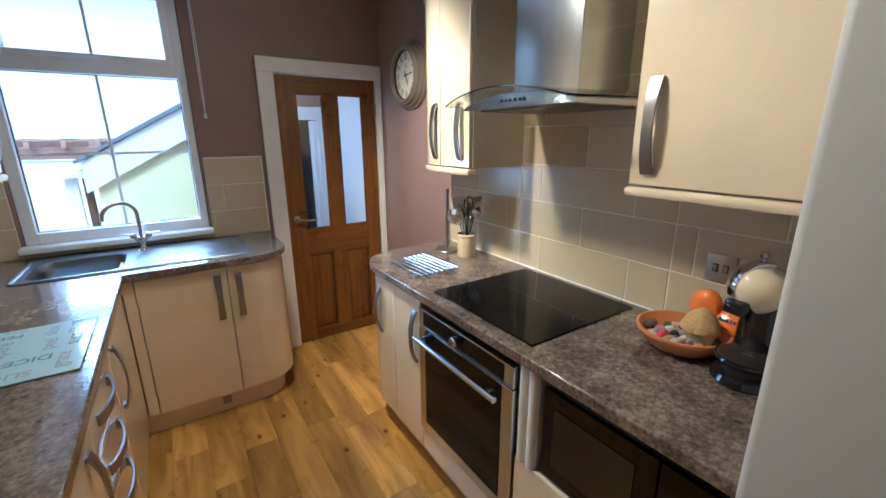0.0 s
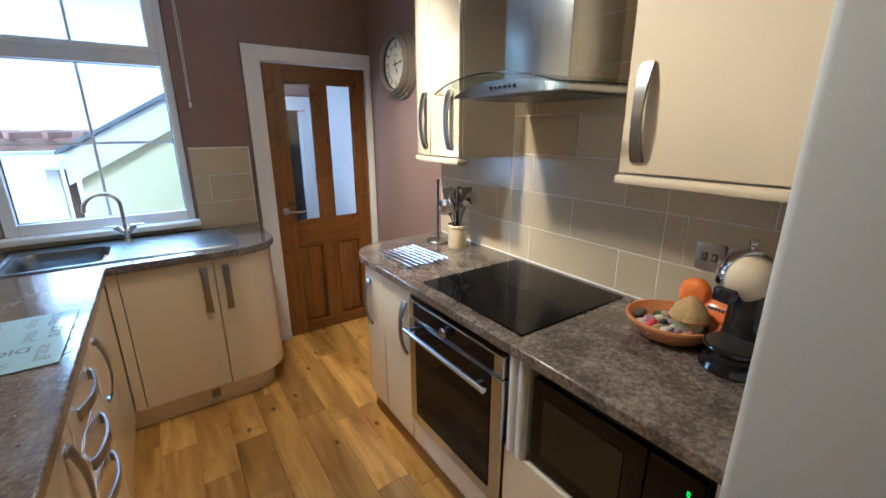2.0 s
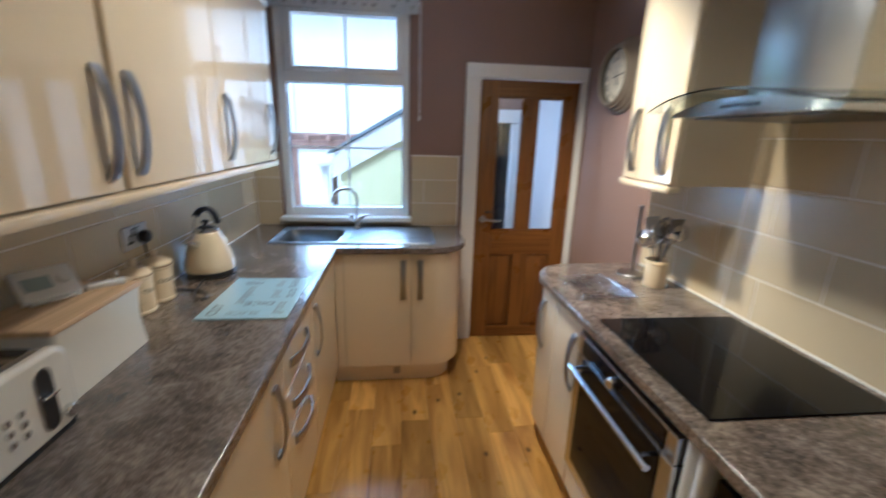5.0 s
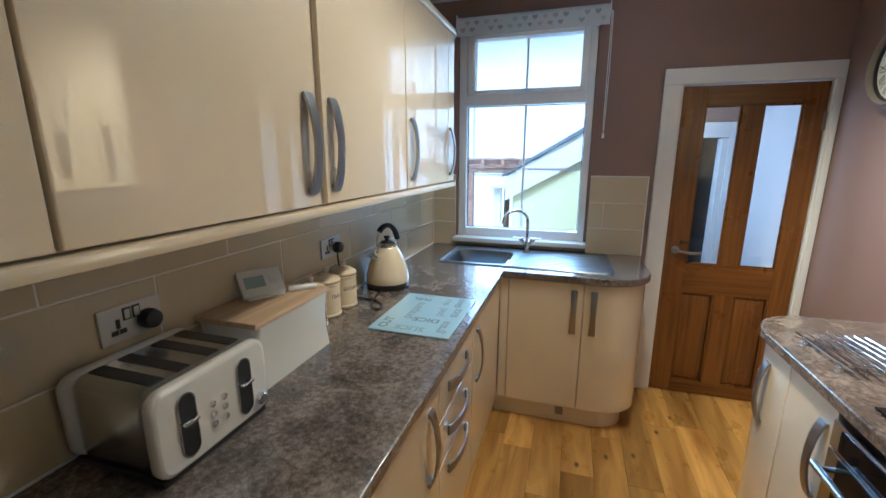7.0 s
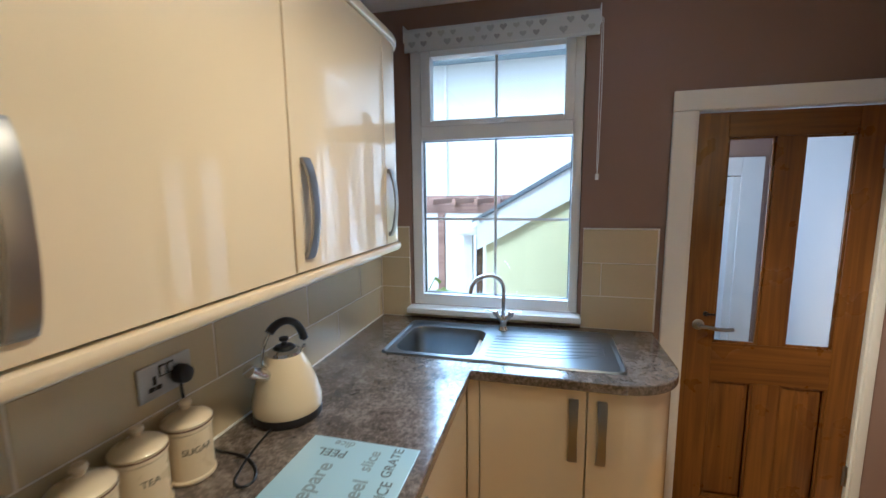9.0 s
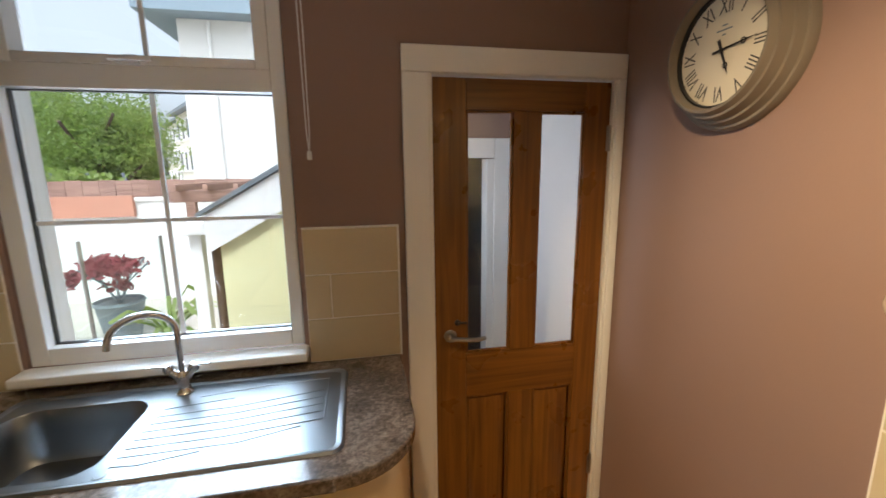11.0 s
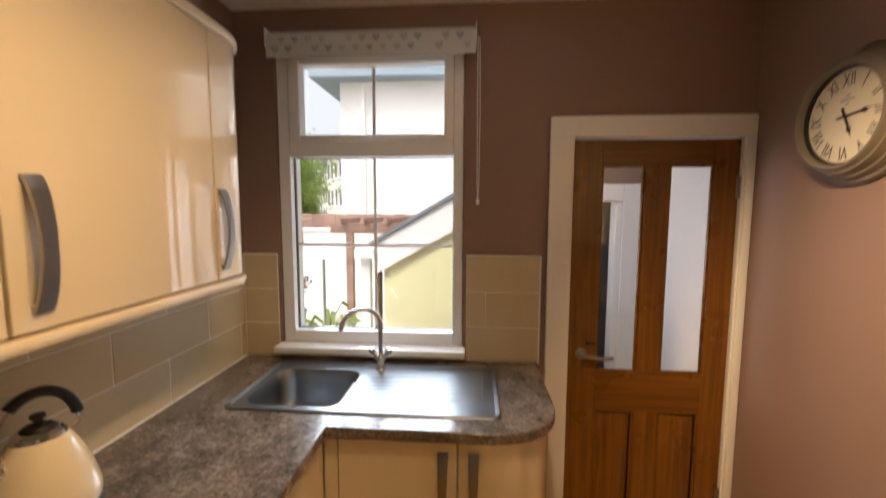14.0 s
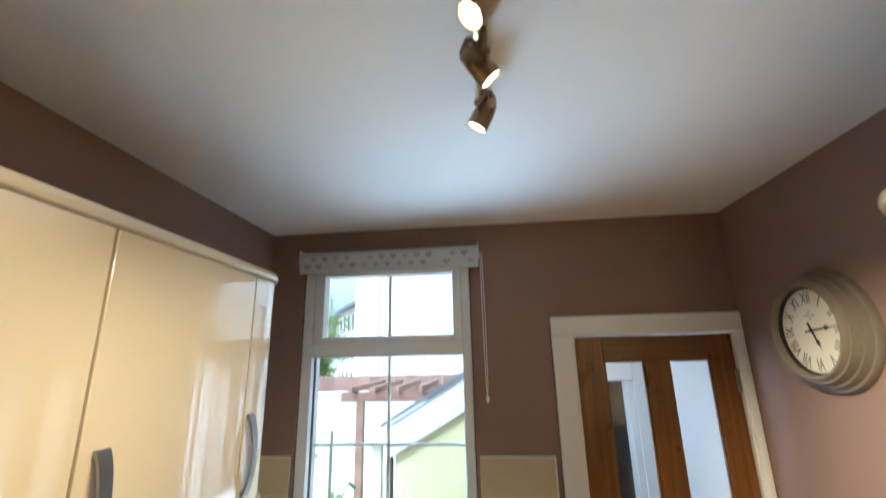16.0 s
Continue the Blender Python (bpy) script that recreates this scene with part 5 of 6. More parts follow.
    b.transform(Matrix.Translation((1.511, 0.541, z + 0.099)) @ Matrix.Rotation(radians(-55), 4, "Y") @ Matrix.Rotation(radians(90), 4, "Y"))
    part("worn_lettering", b, INK, pl)

    t = thing("coffee_machine", (1.43, 0.41, WT), "black and cream capsule coffee machine with round drip tray", "coffee machine")
    gloss = material("gloss_black_plastic", (0.010, 0.010, 0.012), 0.12, coat=0.5)
    cx, cy = 1.385, 0.436
    b = B()
    lathe(b, [(0, 0), (0.072, 0), (0.076, 0.006), (0.070, 0.022), (0.055, 0.032), (0.055, 0.046), (0.068, 0.055), (0.074, 0.064), (0.072, 0.070), (0, 0.070)], (cx, cy, z), None, 44)
    part("drip_base", b, gloss, t)
    b = B()
    lathe(b, [(0, 0.0705), (0.066, 0.0705), (0.067, 0.073), (0.060, 0.074), (0.012, 0.0725), (0.011, 0.071), (0, 0.071)], (cx, cy, z), None, 36)
    part("drip_tray", b, DARKSTEEL, t)
    b = B()
    lathe(b, [(0, 0), (0.066, 0), (0.066, 0.11), (0.062, 0.20), (0.050, 0.215), (0, 0.215)], (1.486, 0.437, z), None, 32)
    box(b, 1.42, 1.48, 0.400, 0.470, z, z + 0.03, 0.006)
    part("column", b, gloss, t)
    hc = Vector((1.452, 0.462, z + 0.240))
    R = 0.074
    b = B()
    bmesh.ops.create_uvsphere(b, u_segments=36, v_segments=24, radius=1)
    b.transform(Matrix.Translation(hc) @ Matrix.Rotation(radians(-14), 4, "Z") @ Matrix.Diagonal((R, R * 0.92, R * 0.94, 1)))
    part("head", b, IVORY, t)
    f, side, up = Vector((-0.80, 0.60, 0)), Vector((0.60, 0.80, 0)), Vector((0, 0, 1))
    rings = []
    for a in range(-14, 112, 7):
        d = f * math.cos(radians(a)) + up * math.sin(radians(a))
        rings.append([hc + d * r + side * w for r, w in ((0.060, -0.020), (R, -0.020), (R + 0.004, -0.010), (R + 0.004, 0.010), (R, 0.020), (0.060, 0.020))])
    b = B()
    loft(b, rings)
    lever = part("lever", b, CHROME, t)
    b = B()
    lathe(b, [(0, 0), (0.006, 0.0), (0.005, 0.008), (0.011, 0.014), (0.012, 0.021), (0.008, 0.028), (0, 0.030)], hc + Vector((0, 0, R - 0.001)), None, 20)
    part("lever_knob", b, CHROME, lever)
    b = B()
    box(b, -0.040, 0.040, -0.024, 0.024, -0.018, 0.020, 0.006)
    b.transform(Matrix.Translation((1.402, 0.474, z + 0.196)) @ Matrix.Rotation(radians(-14), 4, "Z"))
    part("brew_spout", b, gloss, t)


bowl_and_coffee()


# ---- clock ----
def wall_clock():
    y, z = 2.623, 1.965
    c = thing("wall_clock", (XR, y, z), "large round taupe wall clock with Roman numerals", "clock")
    turn = Matrix.Rotation(radians(-90), 4, "Y")
    taupe = material("taupe_clock_rim", (0.20, 0.168, 0.128), 0.45, vary=0.08, scale=15, bump=0.08, bump_scale=60)
    R = 0.214
    b = B()
    lathe(b, [(R - 0.09, 0.0), (R, 0.0), (R, 0.013), (R - 0.006, 0.023), (R - 0.013, 0.023), (R - 0.016, 0.031), (R - 0.020, 0.045), (R - 0.027, 0.045), (R - 0.030, 0.055), (R - 0.034, 0.070), (R - 0.041, 0.070), (R - 0.044, 0.078), (R - 0.049, 0.086), (R - 0.056, 0.086), (R - 0.061, 0.074), (R - 0.062, 0.046), (R - 0.09, 0.046)], (XR, y, z), turn, 72)
    part("rim", b, taupe, c)
    b = B()
    rf = R - 0.062
    lathe(b, [(0, 0.044), (rf, 0.044), (rf, 0.0495), (0, 0.0495)], (XR, y, z), turn, 64)
    dial = part("dial", b, material("cream_clock_dial", (0.72, 0.66, 0.52), 0.5, vary=0.04, scale=10), c)
    b = B()
    slab(b, [arc(0, 0, rf - 0.001, 0, 360, 64)[:-1], arc(0, 0, rf - 0.0065, 0, 360, 64)[:-1]], 0.0496, 0.062)
    b.transform(Matrix.Translation((XR, y, z)) @ turn)
    part("inner_ring", b, BLACK, c)
    front = Matrix.Translation((XR - 0.0499, y, z)) @ Matrix.Rotation(radians(-90), 4, "Z") @ Matrix.Rotation(radians(90), 4, "X")
    for k, num in enumerate(("XII", "I", "II", "III", "IIII", "V", "VI", "VII", "VIII", "IX", "X", "XI")):
        a = radians(-30 * k)
        m = front @ Matrix.Rotation(a, 4, "Z") @ Matrix.Translation((0, rf * 0.74, 0))
        lettering("numeral", num, 0.060, m, INK, dial, 0.0003, None, 0.62)
    b = B()
    for k in range(60):
        if k % 5 == 0:
            lathe(b, [(0, 0), (0.002, 0), (0.002, 0.0006), (0, 0.0007)], (rf * 0.945 * math.sin(k * 0.10472), rf * 0.945 * math.cos(k * 0.10472), 0.0), None, 8)
    b.transform(front)
    part("minute_mark", b, INK, dial)
    b = B()
    for k, w in enumerate((0.018, 0.05, 0.012)):
        box(b, -w / 2, w / 2, 0.062 - 0.012 * k, 0.066 - 0.012 * k, 0, 0.0004)
    b.transform(front)
    part("faded_maker_mark", b, PALEINK, dial)
    for nm, deg, ln, w in (("minute_hand", 84, 0.108, 0.0035), ("hour_hand", 158, 0.074, 0.0045)):
        b = B()
        slab(b, [[(-w, -0.03), (w, -0.03), (w, 0), (w * 0.5, ln * 0.72), (0, ln), (-w * 0.5, ln * 0.72), (-w, 0)]], 0.004, 0.005)
        slab(b, [arc(0, ln * 0.62, 0.008, 0, 360, 20)[:-1], arc(0, ln * 0.62, 0.005, 0, 360, 20)[:-1]], 0.004, 0.0052)
        lathe(b, [(0, 0.002), (0.006, 0.002), (0.005, 0.008), (0, 0.009)], (0, 0, 0), None, 16)
        b.transform(front @ Matrix.Rotation(radians(-deg), 4, "Z"))
        part(nm, b, BLACK, c)


wall_clock()


# ---- roller blind ----
def roller_blind():
    x0, x1 = -0.522, 0.418
    r = thing("roller_blind", (-0.05, 3.06, 2.4), "rolled-up white blind printed with small grey hearts", "blind")
    fabric = material("white_blind_cloth", (0.55, 0.56, 0.56), 0.9, vary=0.05, scale=30, bump=0.3, bump_scale=400)
    b = B()
    rings = [[(x, 3.075 + 0.034 * math.cos(radians(a)), 2.424 + 0.034 * math.sin(radians(a))) for a in range(0, 360, 15)] for x in (x0 + 0.006, x1 - 0.006)]
    loft(b, rings)
    part("roll", b, fabric, r)
    b = B()
    box(b, x0 + 0.004, x1 - 0.004, 3.0365, 3.0405, 2.345, 2.430, 0.001)
    box(b, x0 + 0.004, x1 - 0.004, 3.034, 3.043, 2.336, 2.350, 0.003)
    cloth = part("cloth", b, fabric, r)
    rnd = random.Random(8)
    inks = [material("grey_heart_print", c, 0.9) for c in ((0.36, 0.37, 0.38), (0.30, 0.30, 0.31), (0.42, 0.42, 0.40))]
    for row in range(2):
        for k in range(15):
            if rnd.random() < 0.12:
                continue
            cx, cz = x0 + 0.045 + 0.061 * k + 0.030 * row, 2.374 + 0.040 * row
            if cx > x1 - 0.03:
                continue
            s = 0.0155 * (0.85 + 0.3 * rnd.random())
            pts = [(s * 16 * math.sin(t) ** 3 / 15, s * (13 * math.cos(t) - 5 * math.cos(2 * t) - 2 * math.cos(3 * t) - math.cos(4 * t)) / 15) for t in [2 * math.pi * q / 20 for q in range(20)]]
            b = B()
            slab(b, [pts], 0, 0.0006)
            b.transform(Matrix.Translation((cx, 3.0362, cz)) @ Matrix.Rotation(radians(90), 4, "X"))
            part("heart_print", b, inks[k % 3], cloth)
    for x in (x0, x1 - 0.004):
        b = B()
        box(b, x, x + 0.004, 3.032, YN - 0.0005, 2.386, 2.466, 0.001)
        part("bracket", b, UPVC, r)
    b = B()
    for dx, dy in ((0.0, -0.006), (0.008, 0.010)):
        tube(b, [(x1 + 0.006 + dx, 3.07 + dy, 2.42), (x1 + 0.006 + dx * 1.5, 3.075 + dy, 2.10), (x1 + 0.008 + dx, 3.085 + dy, 1.78), (x1 + 0.012, 3.09, 1.715)], 0.0022, 6)
    part("cord", b, UPVC, r)
    b = B()
    box(b, x1 + 0.004, x1 + 0.020, 3.084, 3.096, 1.690, 1.720, 0.003)
    part("cord_pull", b, UPVC, r)


roller_blind()


# ---- outside the window ----
GZ = -0.45
LEAF = [material("green_leaf", c, 0.6, vary=0.35, scale=1.5) for c in ((0.15, 0.21, 0.055), (0.12, 0.175, 0.050), (0.19, 0.24, 0.065))]
for m in LEAF:
    tn = m.node_tree.nodes
    through_leaf, both = tn.new("ShaderNodeBsdfTranslucent"), tn.new("ShaderNodeMixShader")
    through_leaf.inputs[0].default_value = (0.34, 0.46, 0.10, 1)
    both.inputs[0].default_value = 0.45
    m.node_tree.links.new(tn["Principled BSDF"].outputs[0], both.inputs[1])
    m.node_tree.links.new(through_leaf.outputs[0], both.inputs[2])
    m.node_tree.links.new(both.outputs[0], tn["Material Output"].inputs[0])
RENDER_WHITE = material("white_render", (0.72, 0.71, 0.68), 0.85, vary=0.06, scale=0.8, bump=0.2, bump_scale=30)
YELLOW = material("pale_yellow_render", (0.74, 0.70, 0.40), 0.85, vary=0.05, scale=1.5, bump=0.2, bump_scale=40)
REDWOOD = wood("red_brown_stained_timber", (0.17, 0.092, 0.070), (0.31, 0.185, 0.14), 0, 0.7, 0.15)
SLATE = material("grey_slate", (0.16, 0.18, 0.20), 0.6, vary=0.15, scale=4)
PAVING = material("pale_paving", (0.42, 0.38, 0.32), 0.85, vary=0.15, scale=2, bump=0.2, bump_scale=30)


def ground():
    b = B()
    box(b, -600, 600, -600, 900, GZ - 1.0, GZ)
    tagged(part("ground", b, PAVING), "pale paved patio and garden ground", "ground", kind="structure")


ground()


def outbuilding():
    o = thing("outbuilding", (0.2, 5.2, GZ), "pale yellow outbuilding with white bargeboards and grey roof", "outbuilding")
    slope = 0.60
    x0, z0, yf = -0.36, 1.385, 4.42
    xr = 0.44
    xm = 0.44
    zr = z0 + slope * (xm - x0)
    b = B()
    slab(b, [[(x0 + 0.05, GZ), (xr, GZ), (xr, zr - 0.06), (x0 + 0.05, z0 - 0.10)]], 0, 0.2)
    b.transform(Matrix.Translation((0, yf + 0.58, 0)) @ Matrix.Rotation(radians(90), 4, "X"))
    b2 = B()
    box(b2, x0 + 0.05, x0 + 0.2, yf + 0.585, 8.0, GZ, z0 - 0.10)
    join(b, b2)
    bmesh.ops.translate(b, verts=b.verts[:], vec=(0, -0.34, 0))
    part("wall", b, YELLOW, o)
    b = B()
    slab(b, [[(x0 - 0.02, z0), (xm, zr), (xm, zr - 0.26), (x0 - 0.02, z0 - 0.24)]], 0, 0.03)
    b.transform(Matrix.Translation((0, yf + 0.03, 0)) @ Matrix.Rotation(radians(90), 4, "X"))
    part("bargeboard", b, GLOSS_WHITE, o)
    b = B()
    slab(b, [[(x0 - 0.06, z0 - 0.005), (x0 - 0.06, z0 + 0.02), (xm, zr + 0.045), (xm, zr + 0.002)]], 0, 3.5)
    b.transform(Matrix.Translation((0, 7.9, 0)) @ Matrix.Rotation(radians(90), 4, "X"))
    part("roof", b, SLATE, o)
    b = B()
    box(b, x0 - 0.16, x0 - 0.08, yf + 0.10, yf + 0.18, GZ, z0 - 0.12, 0.006)
    box(b, x0 - 0.20, x0 - 0.02, yf + 0.04, yf + 0.26, z0 - 0.12, z0 - 0.05, 0.006)
    part("porch_post", b, GLOSS_WHITE, o)
    b = B()
    tube(b, [(x0 - 0.03, yf + 0.20, z0 - 0.1), (x0 - 0.03, yf + 0.20, GZ)], 0.03, 12)
    part("downpipe", b, material("brown_downpipe", (0.12, 0.07, 0.04), 0.5), o)


outbuilding()


def pergola():
    p = thing("pergola", (-1.0, 7.3, GZ), "brown stained timber pergola over the patio", "pergola")
    for y in (6.9, 8.3):
        b = B()
        box(b, -1.62, 1.9, y, y + 0.07, 1.33, 1.46, 0.006)
        part("beam", b, REDWOOD, p)
        b = B()
        xp = -1.40 if y < 7 else 1.70
        box(b, xp, xp + 0.10, y + 0.0, y + 0.10, GZ, 1.33, 0.006)
        part("post", b, REDWOOD, p)
    for k in range(9):
        b = B()
        box(b, -1.45 + 0.32 * k, -1.40 + 0.32 * k, 6.7, 8.6, 1.462, 1.54, 0.004)
        part("rafter", b, REDWOOD, p)


pergola()


def garden_edges():
    w = B()
    box(w, -9, 3, 9.3, 9.55, GZ, 1.22)
    box(w, -9, 3, 9.27, 9.58, 1.22, 1.28, 0.01)
    tagged(part("garden_wall", w, RENDER_WHITE), "white rendered garden wall", "wall", kind="structure")
    f = thing("garden_fence", (-4, 9.8, GZ), "red-brown timber fence behind the garden wall", "fence")
    for k in range(46):
        b = B()
        x = -9 + 0.25 * k
        box(b, x, x + 0.243, 9.70, 9.722, GZ, 1.56 + 0.01 * (k % 2))
        part("board", b, REDWOOD, f)
    w = B()
    box(w, -9, -3.05, 9.22, 9.305, 0.98, 1.32)
    tagged(part("timber_screen", w, material("orange_brown_screen", (0.44, 0.21, 0.14), 0.7, vary=0.12, scale=5)), "orange-brown timber garden screen", "screen")
    g = thing("glass_balustrade", (-2.5, 7.0, GZ), "frameless glass balustrade with steel posts", "balustrade")
    for x, y in ((-3.35, 6.6), (-2.55, 6.9), (-1.82, 7.15)):
        b = B()
        tube(b, [(x, y, GZ), (x, y, 0.92)], 0.022, 12)
        part("post", b, SATIN, g)
    for (xa, ya), (xb, yb) in (((-3.33, 6.6), (-2.57, 6.9)), ((-2.53, 6.9), (-1.84, 7.15))):
        b = B()
        strip(b, [(xa, ya), (xb, yb)], 0.01, GZ + 0.08, 0.88)
        pane = part("glass_pane", b, HOODGLASS, g)
        pane.visible_shadow = False


garden_edges()


def leaves(name, centre, size, count, leaf, mat, parent, seed):
    """A loose crown of many small leaves in clumps."""
    rng = np.random.default_rng(seed)
    clumps = rng.normal(0, 0.42, (max(14, count // 110), 3))
    pos = clumps[rng.integers(0, len(clumps), count)] + rng.normal(0, 0.13, (count, 3))
    pos *= np.array(size)
    pos += np.array(centre)
    a = rng.normal(0, 1, (count, 3))
    a /= np.linalg.norm(a, axis=1, keepdims=True)
    c = np.cross(a, rng.normal(0, 1, (count, 3)))
    c /= np.linalg.norm(c, axis=1, keepdims=True)
    s = leaf * rng.uniform(0.6, 1.4, (count, 1))
    verts = np.stack([pos - a * s, pos - c * s * 0.45, pos + a * s, pos + c * s * 0.45], 1).reshape(-1, 3)
    faces = np.arange(count * 4).reshape(-1, 4)
    me = bpy.data.meshes.new(name)
    me.from_pydata(verts.tolist(), [], faces.tolist())
    me.materials.append(mat)
    ob = new(name, me)
    ob.parent = parent
    ob.matrix_parent_inverse = Matrix.Translation(-parent.location)
    return ob


def tree(x, y, h, wide, seed, label="leafy green garden tree"):
    t = thing("tree", (x, y, GZ), label, "tree", "garden trees")
    rnd = random.Random(seed)
    b = B()
    tube(b, [(x, y, GZ), (x + 0.1, y, GZ + h * 0.3), (x + 0.05, y + 0.1, GZ + h * 0.75)], 0.12, 10)
    for k in range(6):
        a = k * 1.05 + rnd.random()
        z = GZ + h * (0.3 + 0.06 * k)
        tube(b, [(x + 0.08, y, z), (x + wide * 0.35 * math.cos(a), y + wide * 0.35 * math.sin(a), z + h * 0.15), (x + wide * 0.6 * math.cos(a), y + wide * 0.6 * math.sin(a), z + h * 0.26)], 0.04, 8)
    part("trunk", b, material("brown_bark", (0.10, 0.07, 0.05), 0.9, vary=0.3, scale=10, bump=0.5), t)
    for k in range(3):
        leaves("crown", (x + 0.3 * (k - 1) * wide * 0.5, y + 0.3 * (k % 2), GZ + h * (0.62 + 0.06 * k)), (wide * 0.75, wide * 0.6, h * 0.34), 6500, 0.055, LEAF[(seed + k) % 3], t, seed * 10 + k)


tree(-6.6, 15.0, 4.3, 1.9, 1)
tree(-8.8, 16.5, 4.9, 2.2, 2)
tree(-6.7, 17.0, 4.2, 1.5, 3)
tree(-11.5, 18.0, 5.4, 2.6, 4)


def planting():
    p = thing("flower_pot", (-2.55, 7.5, GZ), "dark pot holding a red-leaved maple", "plant pot")
    b = B()
    lathe(b, [(0, 0), (0.20, 0), (0.27, 0.45), (0.29, 0.47), (0.27, 0.50), (0.24, 0.46), (0, 0.44)], (-2.55, 7.5, GZ), None, 28)
    part("pot", b, SLATE, p)
    t = thing("maple_shrub", (-2.55, 7.5, GZ + 0.44), "small red-leaved maple growing in a pot", "shrub")
    b = B()
    for k in range(6):
        a = k * 1.05
        tube(b, [(-2.55, 7.5, GZ + 0.42), (-2.55 + 0.15 * math.cos(a), 7.5 + 0.15 * math.sin(a), GZ + 0.75), (-2.55 + 0.4 * math.cos(a), 7.5 + 0.4 * math.sin(a), GZ + 0.98)], 0.012, 6)
    part("stem", b, SLATE, t)
    leaves("foliage", (-2.55, 7.5, GZ + 0.98), (0.62, 0.5, 0.26), 1500, 0.045, material("crimson_leaf", (0.22, 0.025, 0.035), 0.6, vary=0.3, scale=5), t, 7)
    t = thing("palm_plant", (-1.42, 6.2, GZ), "spiky bright green palm plant", "palm")
    rnd = random.Random(4)
    for k in range(26):
        a, up = rnd.random() * 6.28, 0.5 + rnd.random() * 0.8
        b = B()
        d = Vector((math.cos(a), math.sin(a), 0))
        c = Vector((-1.42, 6.2, GZ + 0.35))
        pts = [c, c + d * 0.16 + Vector((0, 0, 0.32 * up)), c + d * 0.34 + Vector((0, 0, 0.42 * up)), c + d * 0.50 + Vector((0, 0, 0.34 * up))]
        tube(b, pts, 0.02, 6, flat=(0.022, 0.004))
        part("frond", b, LEAF[2], t)
    b = B()
    tube(b, [(-1.42, 6.2, GZ), (-1.42, 6.2, GZ + 0.38)], 0.07, 10)
    part("trunk", b, SLATE, t)
    t = thing("hedge", (-6.5, 10.4, GZ), "yellow-green hedge over the fence", "hedge")
    b = B()
    for k in range(9):
        tube(b, [(-8.6 + 0.6 * k, 10.6, GZ), (-8.5 + 0.6 * k, 10.62, 1.2), (-8.6 + 0.6 * k, 10.6, 1.7)], 0.03, 6)
    part("stem", b, SLATE, t)
    leaves("foliage", (-6.2, 10.6, 1.55), (2.6, 0.4, 0.32), 2600, 0.07, LEAF[2], t, 21)


planting()


def apartments():
    """White block with a gable end towards the garden, and a farther row with windows."""
    o = thing("apartment_building", (2, 20, GZ), "white rendered apartment block with grey eaves", "building")
    b = B()
    box(b, -3.75, 9, 14.0, 26.0, GZ, 5.55)
    part("wall", b, RENDER_WHITE, o)
    b = B()
    slab(b, [[(-4.5, 13.4), (9.6, 13.4), (9.6, 26.6), (-4.5, 26.6)]], 5.55, 5.9)
    part("eaves", b, material("blue_grey_eaves", (0.22, 0.28, 0.33), 0.6, vary=0.1), o)
    b = B()
    rings = [[(-4.5, 13.4, 5.9), (9.6, 13.4, 5.9), (9.6, 26.6, 5.9), (-4.5, 26.6, 5.9)], [(-0.5, 17.5, 7.6), (5.5, 17.5, 7.6), (5.5, 22.5, 7.6), (-0.5, 22.5, 7.6)]]
    loft(b, rings)
    part("roof", b, SLATE, o)
    b = B()
    tube(b, [(-3.0, 13.95, GZ), (-3.0, 13.95, 5.5)], 0.05, 10)
    part("downpipe", b, GLOSS_WHITE, o)
    cream = material("cream_render", (0.66, 0.62, 0.52), 0.85, vary=0.05, scale=1)
    sash = material("grey_window_glass", (0.10, 0.12, 0.14), 0.15)
    for cx, cy, length, eave, cols in ((-6.2, 23.0, 6.3, 4.9, 5), (-11.6, 35.5, 8.0, 5.6, 6)):
        f = thing("apartment_building", (cx, cy, GZ), "pale rendered apartment row with small dark windows and eaves", "building", "apartment rows")
        m = Matrix.Translation((cx, cy, 0)) @ Matrix.Rotation(radians(120.6), 4, "Z")
        b = B()
        box(b, 0, length, -6.0, 0, GZ, eave)
        b.transform(m)
        part("wall", b, cream, f)
        b = B()
        loft(b, [[(-0.3, -6.4, eave), (length + 0.3, -6.4, eave), (length + 0.3, 0.4, eave), (-0.3, 0.4, eave)], [(-0.3, -6.4, eave + 0.16), (length + 0.3, -6.4, eave + 0.16), (length + 0.3, 0.4, eave + 0.16), (-0.3, 0.4, eave + 0.16)], [(0, -3.2, eave + 1.6), (length, -3.2, eave + 1.6), (length, -2.9, eave + 1.6), (0, -2.9, eave + 1.6)]])
        b.transform(m)
        part("roof", b, SLATE, f)
        for i in range(cols):
            for j in range(3):
                u, z = 0.6 + (length - 1.6) * i / (cols - 1), eave - 1.35 - 1.65 * j
                b = B()
                box(b, u, u + 0.62, 0.0, 0.05, z, z + 0.95)
                b.transform(m)
                win = part("window", b, sash, f)
                b = B()
                for u0, u1, z0, z1 in ((u - 0.06, u, z, z + 0.95), (u + 0.62, u + 0.68, z, z + 0.95), (u - 0.06, u + 0.68, z + 0.95, z + 1.01), (u - 0.10, u + 0.72, z - 0.08, z)):
                    box(b, u0, u1, 0.001, 0.09, z0, z1)
                b.transform(m)
                part("window_frame", b, GLOSS_WHITE, win)


apartments()


def outer_reveal():
    for x0, x1 in ((-0.5245, -0.497), (0.338, 0.3645)):
        b = B()
        box(b, x0, x1, 3.216, 3.325, 0.986, 2.4395, 0.003)
        tagged(part("window_reveal", b, RENDER_WHITE), "white rendered outer reveal of the window", "wall", kind="structure")


outer_reveal()


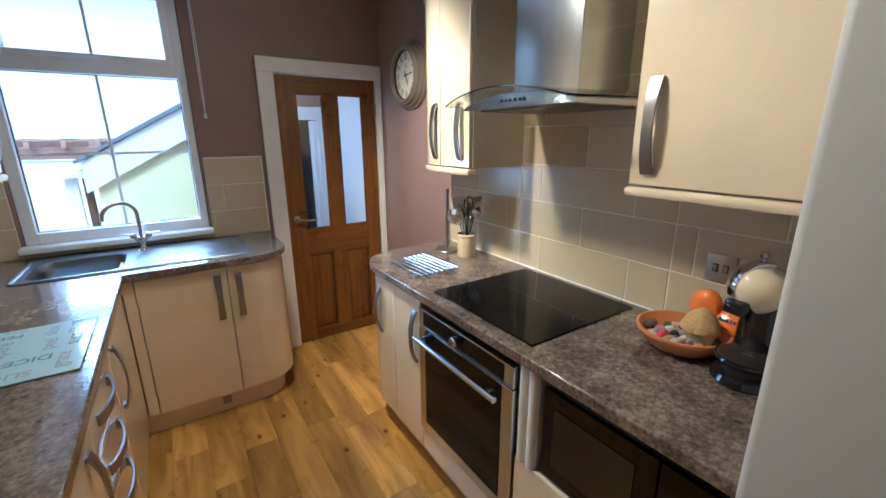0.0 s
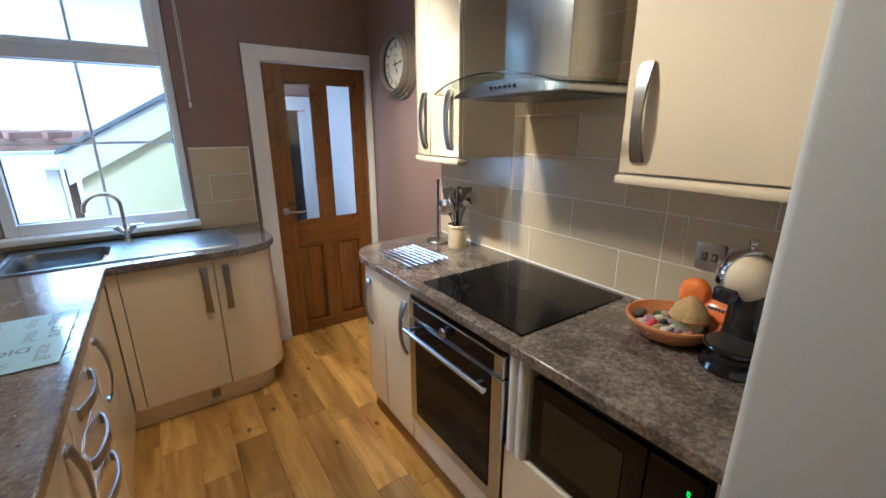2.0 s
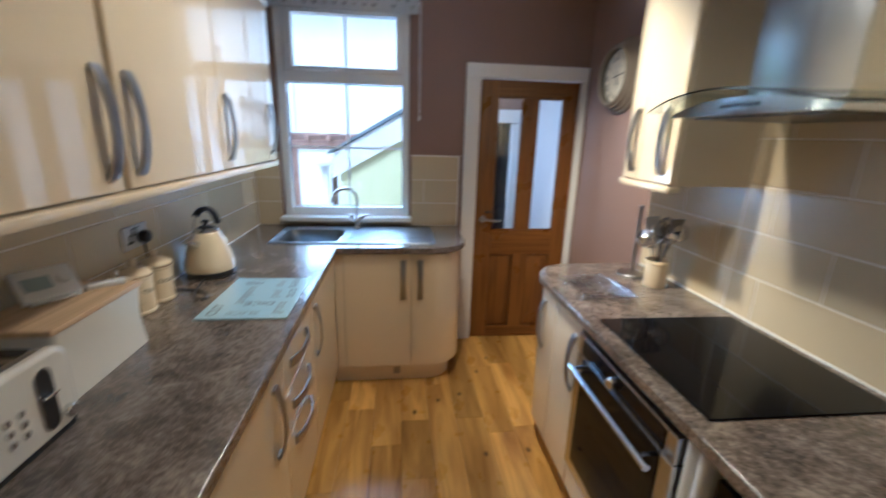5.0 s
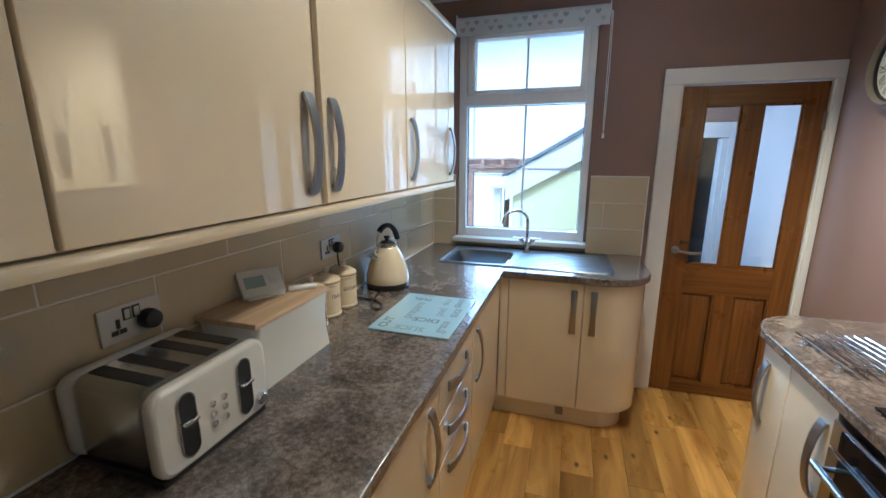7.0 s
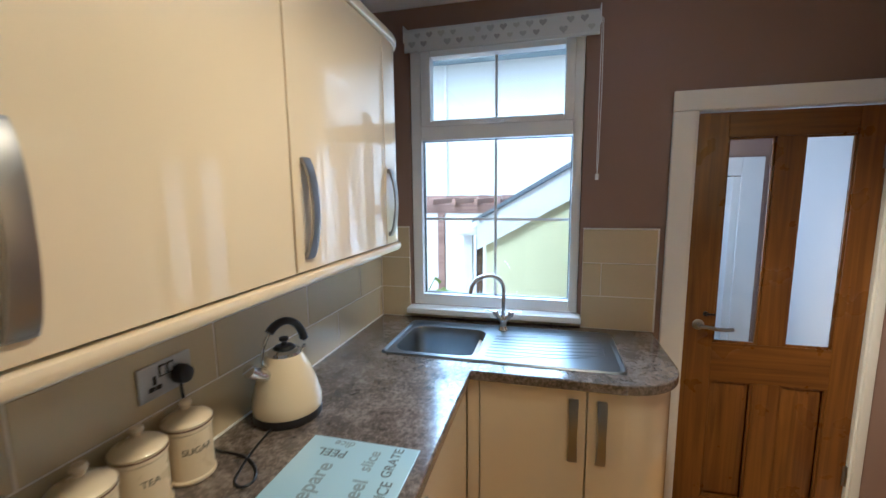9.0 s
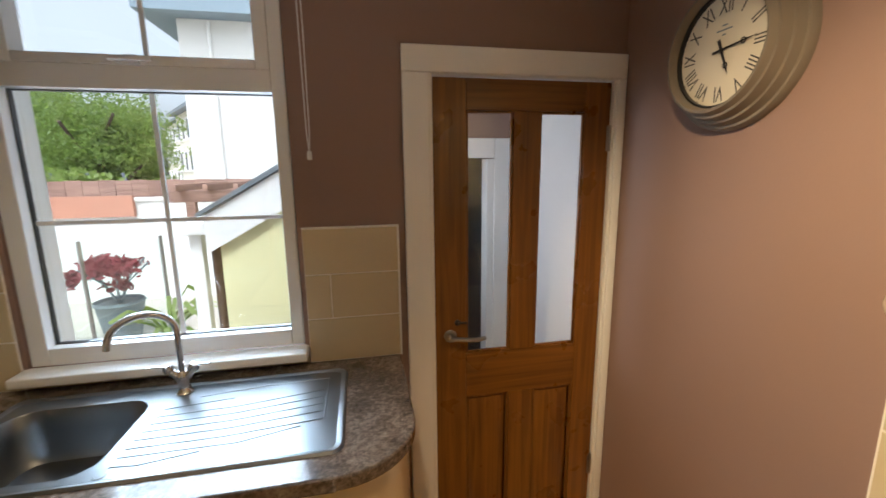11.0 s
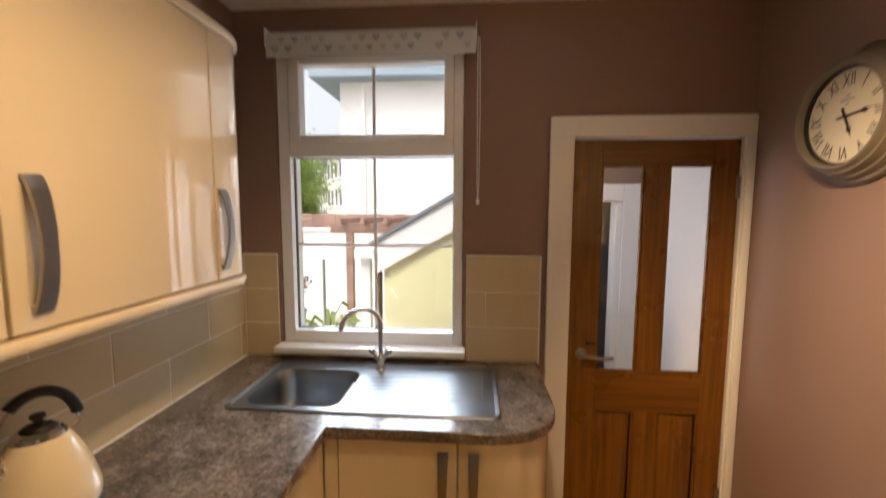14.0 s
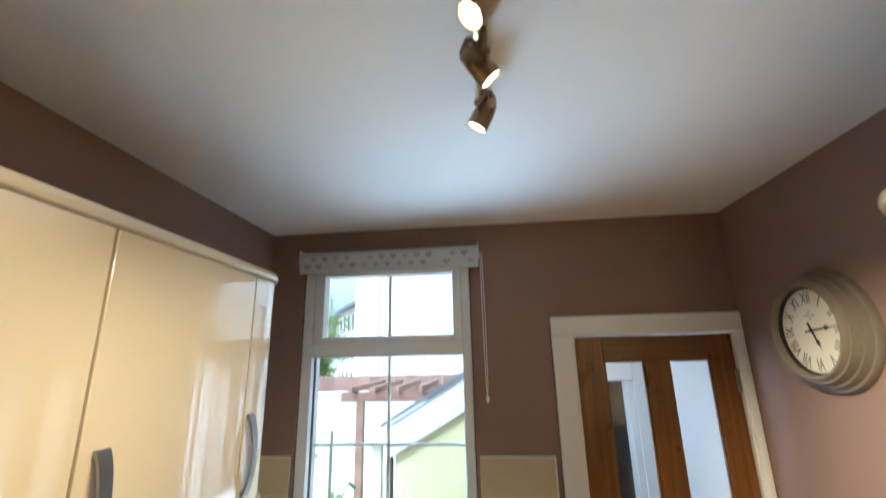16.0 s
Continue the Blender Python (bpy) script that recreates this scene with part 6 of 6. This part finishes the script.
# ---- tiles on the walls and planks on the floor ----
def tiles():
    th, tl, g = 0.1695, 0.472, 0.005
    shapes = {}

    def piece(parent, w, h, m):
        key = (round(w, 3), round(h, 3))
        if key not in shapes:
            b = B()
            box(b, -w / 2, w / 2, -0.004, 0.004, -h / 2, h / 2, 0.0015, 1)
            me = bpy.data.meshes.new("tile")
            b.to_mesh(me)
            b.free()
            me.materials.append(TILE)
            shapes[key] = me
        o = new("tile", shapes[key])
        o.parent = parent
        o.matrix_basis = m

    def run(parent, u0, u1, rows, joint, z_top, place):
        for r in range(rows):
            z0 = WT + th * r
            z1 = min(z0 + th, z_top)
            if z1 - z0 < 0.02:
                continue
            start = joint + (tl / 2 if r % 2 else 0)
            edges = [u0] + sorted(start + tl * k for k in range(-12, 12) if u0 + 0.02 < start + tl * k < u1 - 0.02) + [u1]
            for a, c in zip(edges, edges[1:]):
                piece(parent, c - a - g, z1 - z0 - g, place((a + c) / 2, (z0 + z1) / 2))

    west = lambda u, z: Matrix.Translation((XL + 0.006, u, z)) @ Matrix.Rotation(radians(90), 4, "Z")
    east = lambda u, z: Matrix.Translation((XR - 0.006, u, z)) @ Matrix.Rotation(radians(90), 4, "Z")
    north = lambda u, z: Matrix.Translation((u, YN - 0.006, z))
    run(wall_west, -0.30, YN - 0.012, 3, 1.655, 1.45, west)
    run(wall_east, 0.262, 0.785, 3, 0.946, 1.45, east)
    run(wall_east, 0.785, 1.552, 8, 0.946, 2.19, east)
    run(wall_east, 1.552, 2.165, 3, 0.946, 1.45, east)
    run(wall_north, 0.380, 0.722, 3, 0.235, 1.45, north)
    run(wall_north, XL + 0.012, -0.538, 3, 0.235, 1.45, north)
    run(wall_north, -0.538, 0.380, 1, 0.235, 0.975, north)
    for nm, parent, b in (("grout", wall_west, (XL, XL + 0.008, -0.30, YN - 0.009, WT, 1.449)), ("grout", wall_east, (XR - 0.008, XR, 0.262, 2.167, WT, 1.449)), ("grout", wall_east, (XR - 0.008, XR, 0.785, 1.552, 1.449, 2.19)), ("grout", wall_north, (0.381, 0.724, YN - 0.008, YN, WT, 1.452)), ("grout", wall_north, (XL + 0.009, -0.54, YN - 0.008, YN, WT, 1.452))):
        m = B()
        box(m, *b)
        part(nm, m, GROUT, parent)
    s = B()
    box(s, 0.722, 0.728, YN - 0.012, YN - 0.0005, WT, 1.455)
    box(s, 0.380, 0.722, YN - 0.012, YN - 0.0005, 1.450, 1.455)
    box(s, XL + 0.0105, XL + 0.016, -0.3, YN - 0.013, WT + 0.0002, WT + 0.005)
    box(s, XR - 0.016, XR - 0.0105, 0.285, 2.15, WT + 0.0002, WT + 0.005)
    part("sealant_bead", s, GLOSS_WHITE, wall_north)


tiles()


def planks():
    rnd = random.Random(5)
    w = 0.16
    shapes = {}
    x = 0.145 - 0.16 * 6
    while x < XR - 0.01:
        x1 = min(x + w, XR - 0.002)
        y = YS - rnd.random() * 0.8
        while y < YN + 0.17:
            ln = rnd.choice((0.42, 0.55, 0.68, 0.84, 1.02))
            a, c = max(y, YS), min(y + ln, YN + 0.17)
            if c - a > 0.03:
                key = (round(x1 - x, 3), round(c - a, 3))
                if key not in shapes:
                    b = B()
                    box(b, -(x1 - x) / 2 + 0.0004, (x1 - x) / 2 - 0.0004, -(c - a) / 2 + 0.0004, (c - a) / 2 - 0.0004, -0.012, 0.0, 0.0012, 1)
                    me = bpy.data.meshes.new("plank")
                    b.to_mesh(me)
                    b.free()
                    me.materials.append(FLOOR)
                    shapes[key] = me
                o = new("plank", shapes[key])
                o.parent = floor
                o.matrix_basis = Matrix.Translation(((x + x1) / 2, (a + c) / 2, 0))
            y += ln
        x += w


planks()


def skirting():
    b = B()
    box(b, XR - 0.018, XR - 0.0005, 2.17, 3.10, 0.0, 0.12, 0.004)
    tagged(part("baseboard", b, GLOSS_WHITE), "white painted skirting board along the wall", "skirting", kind="structure")


skirting()
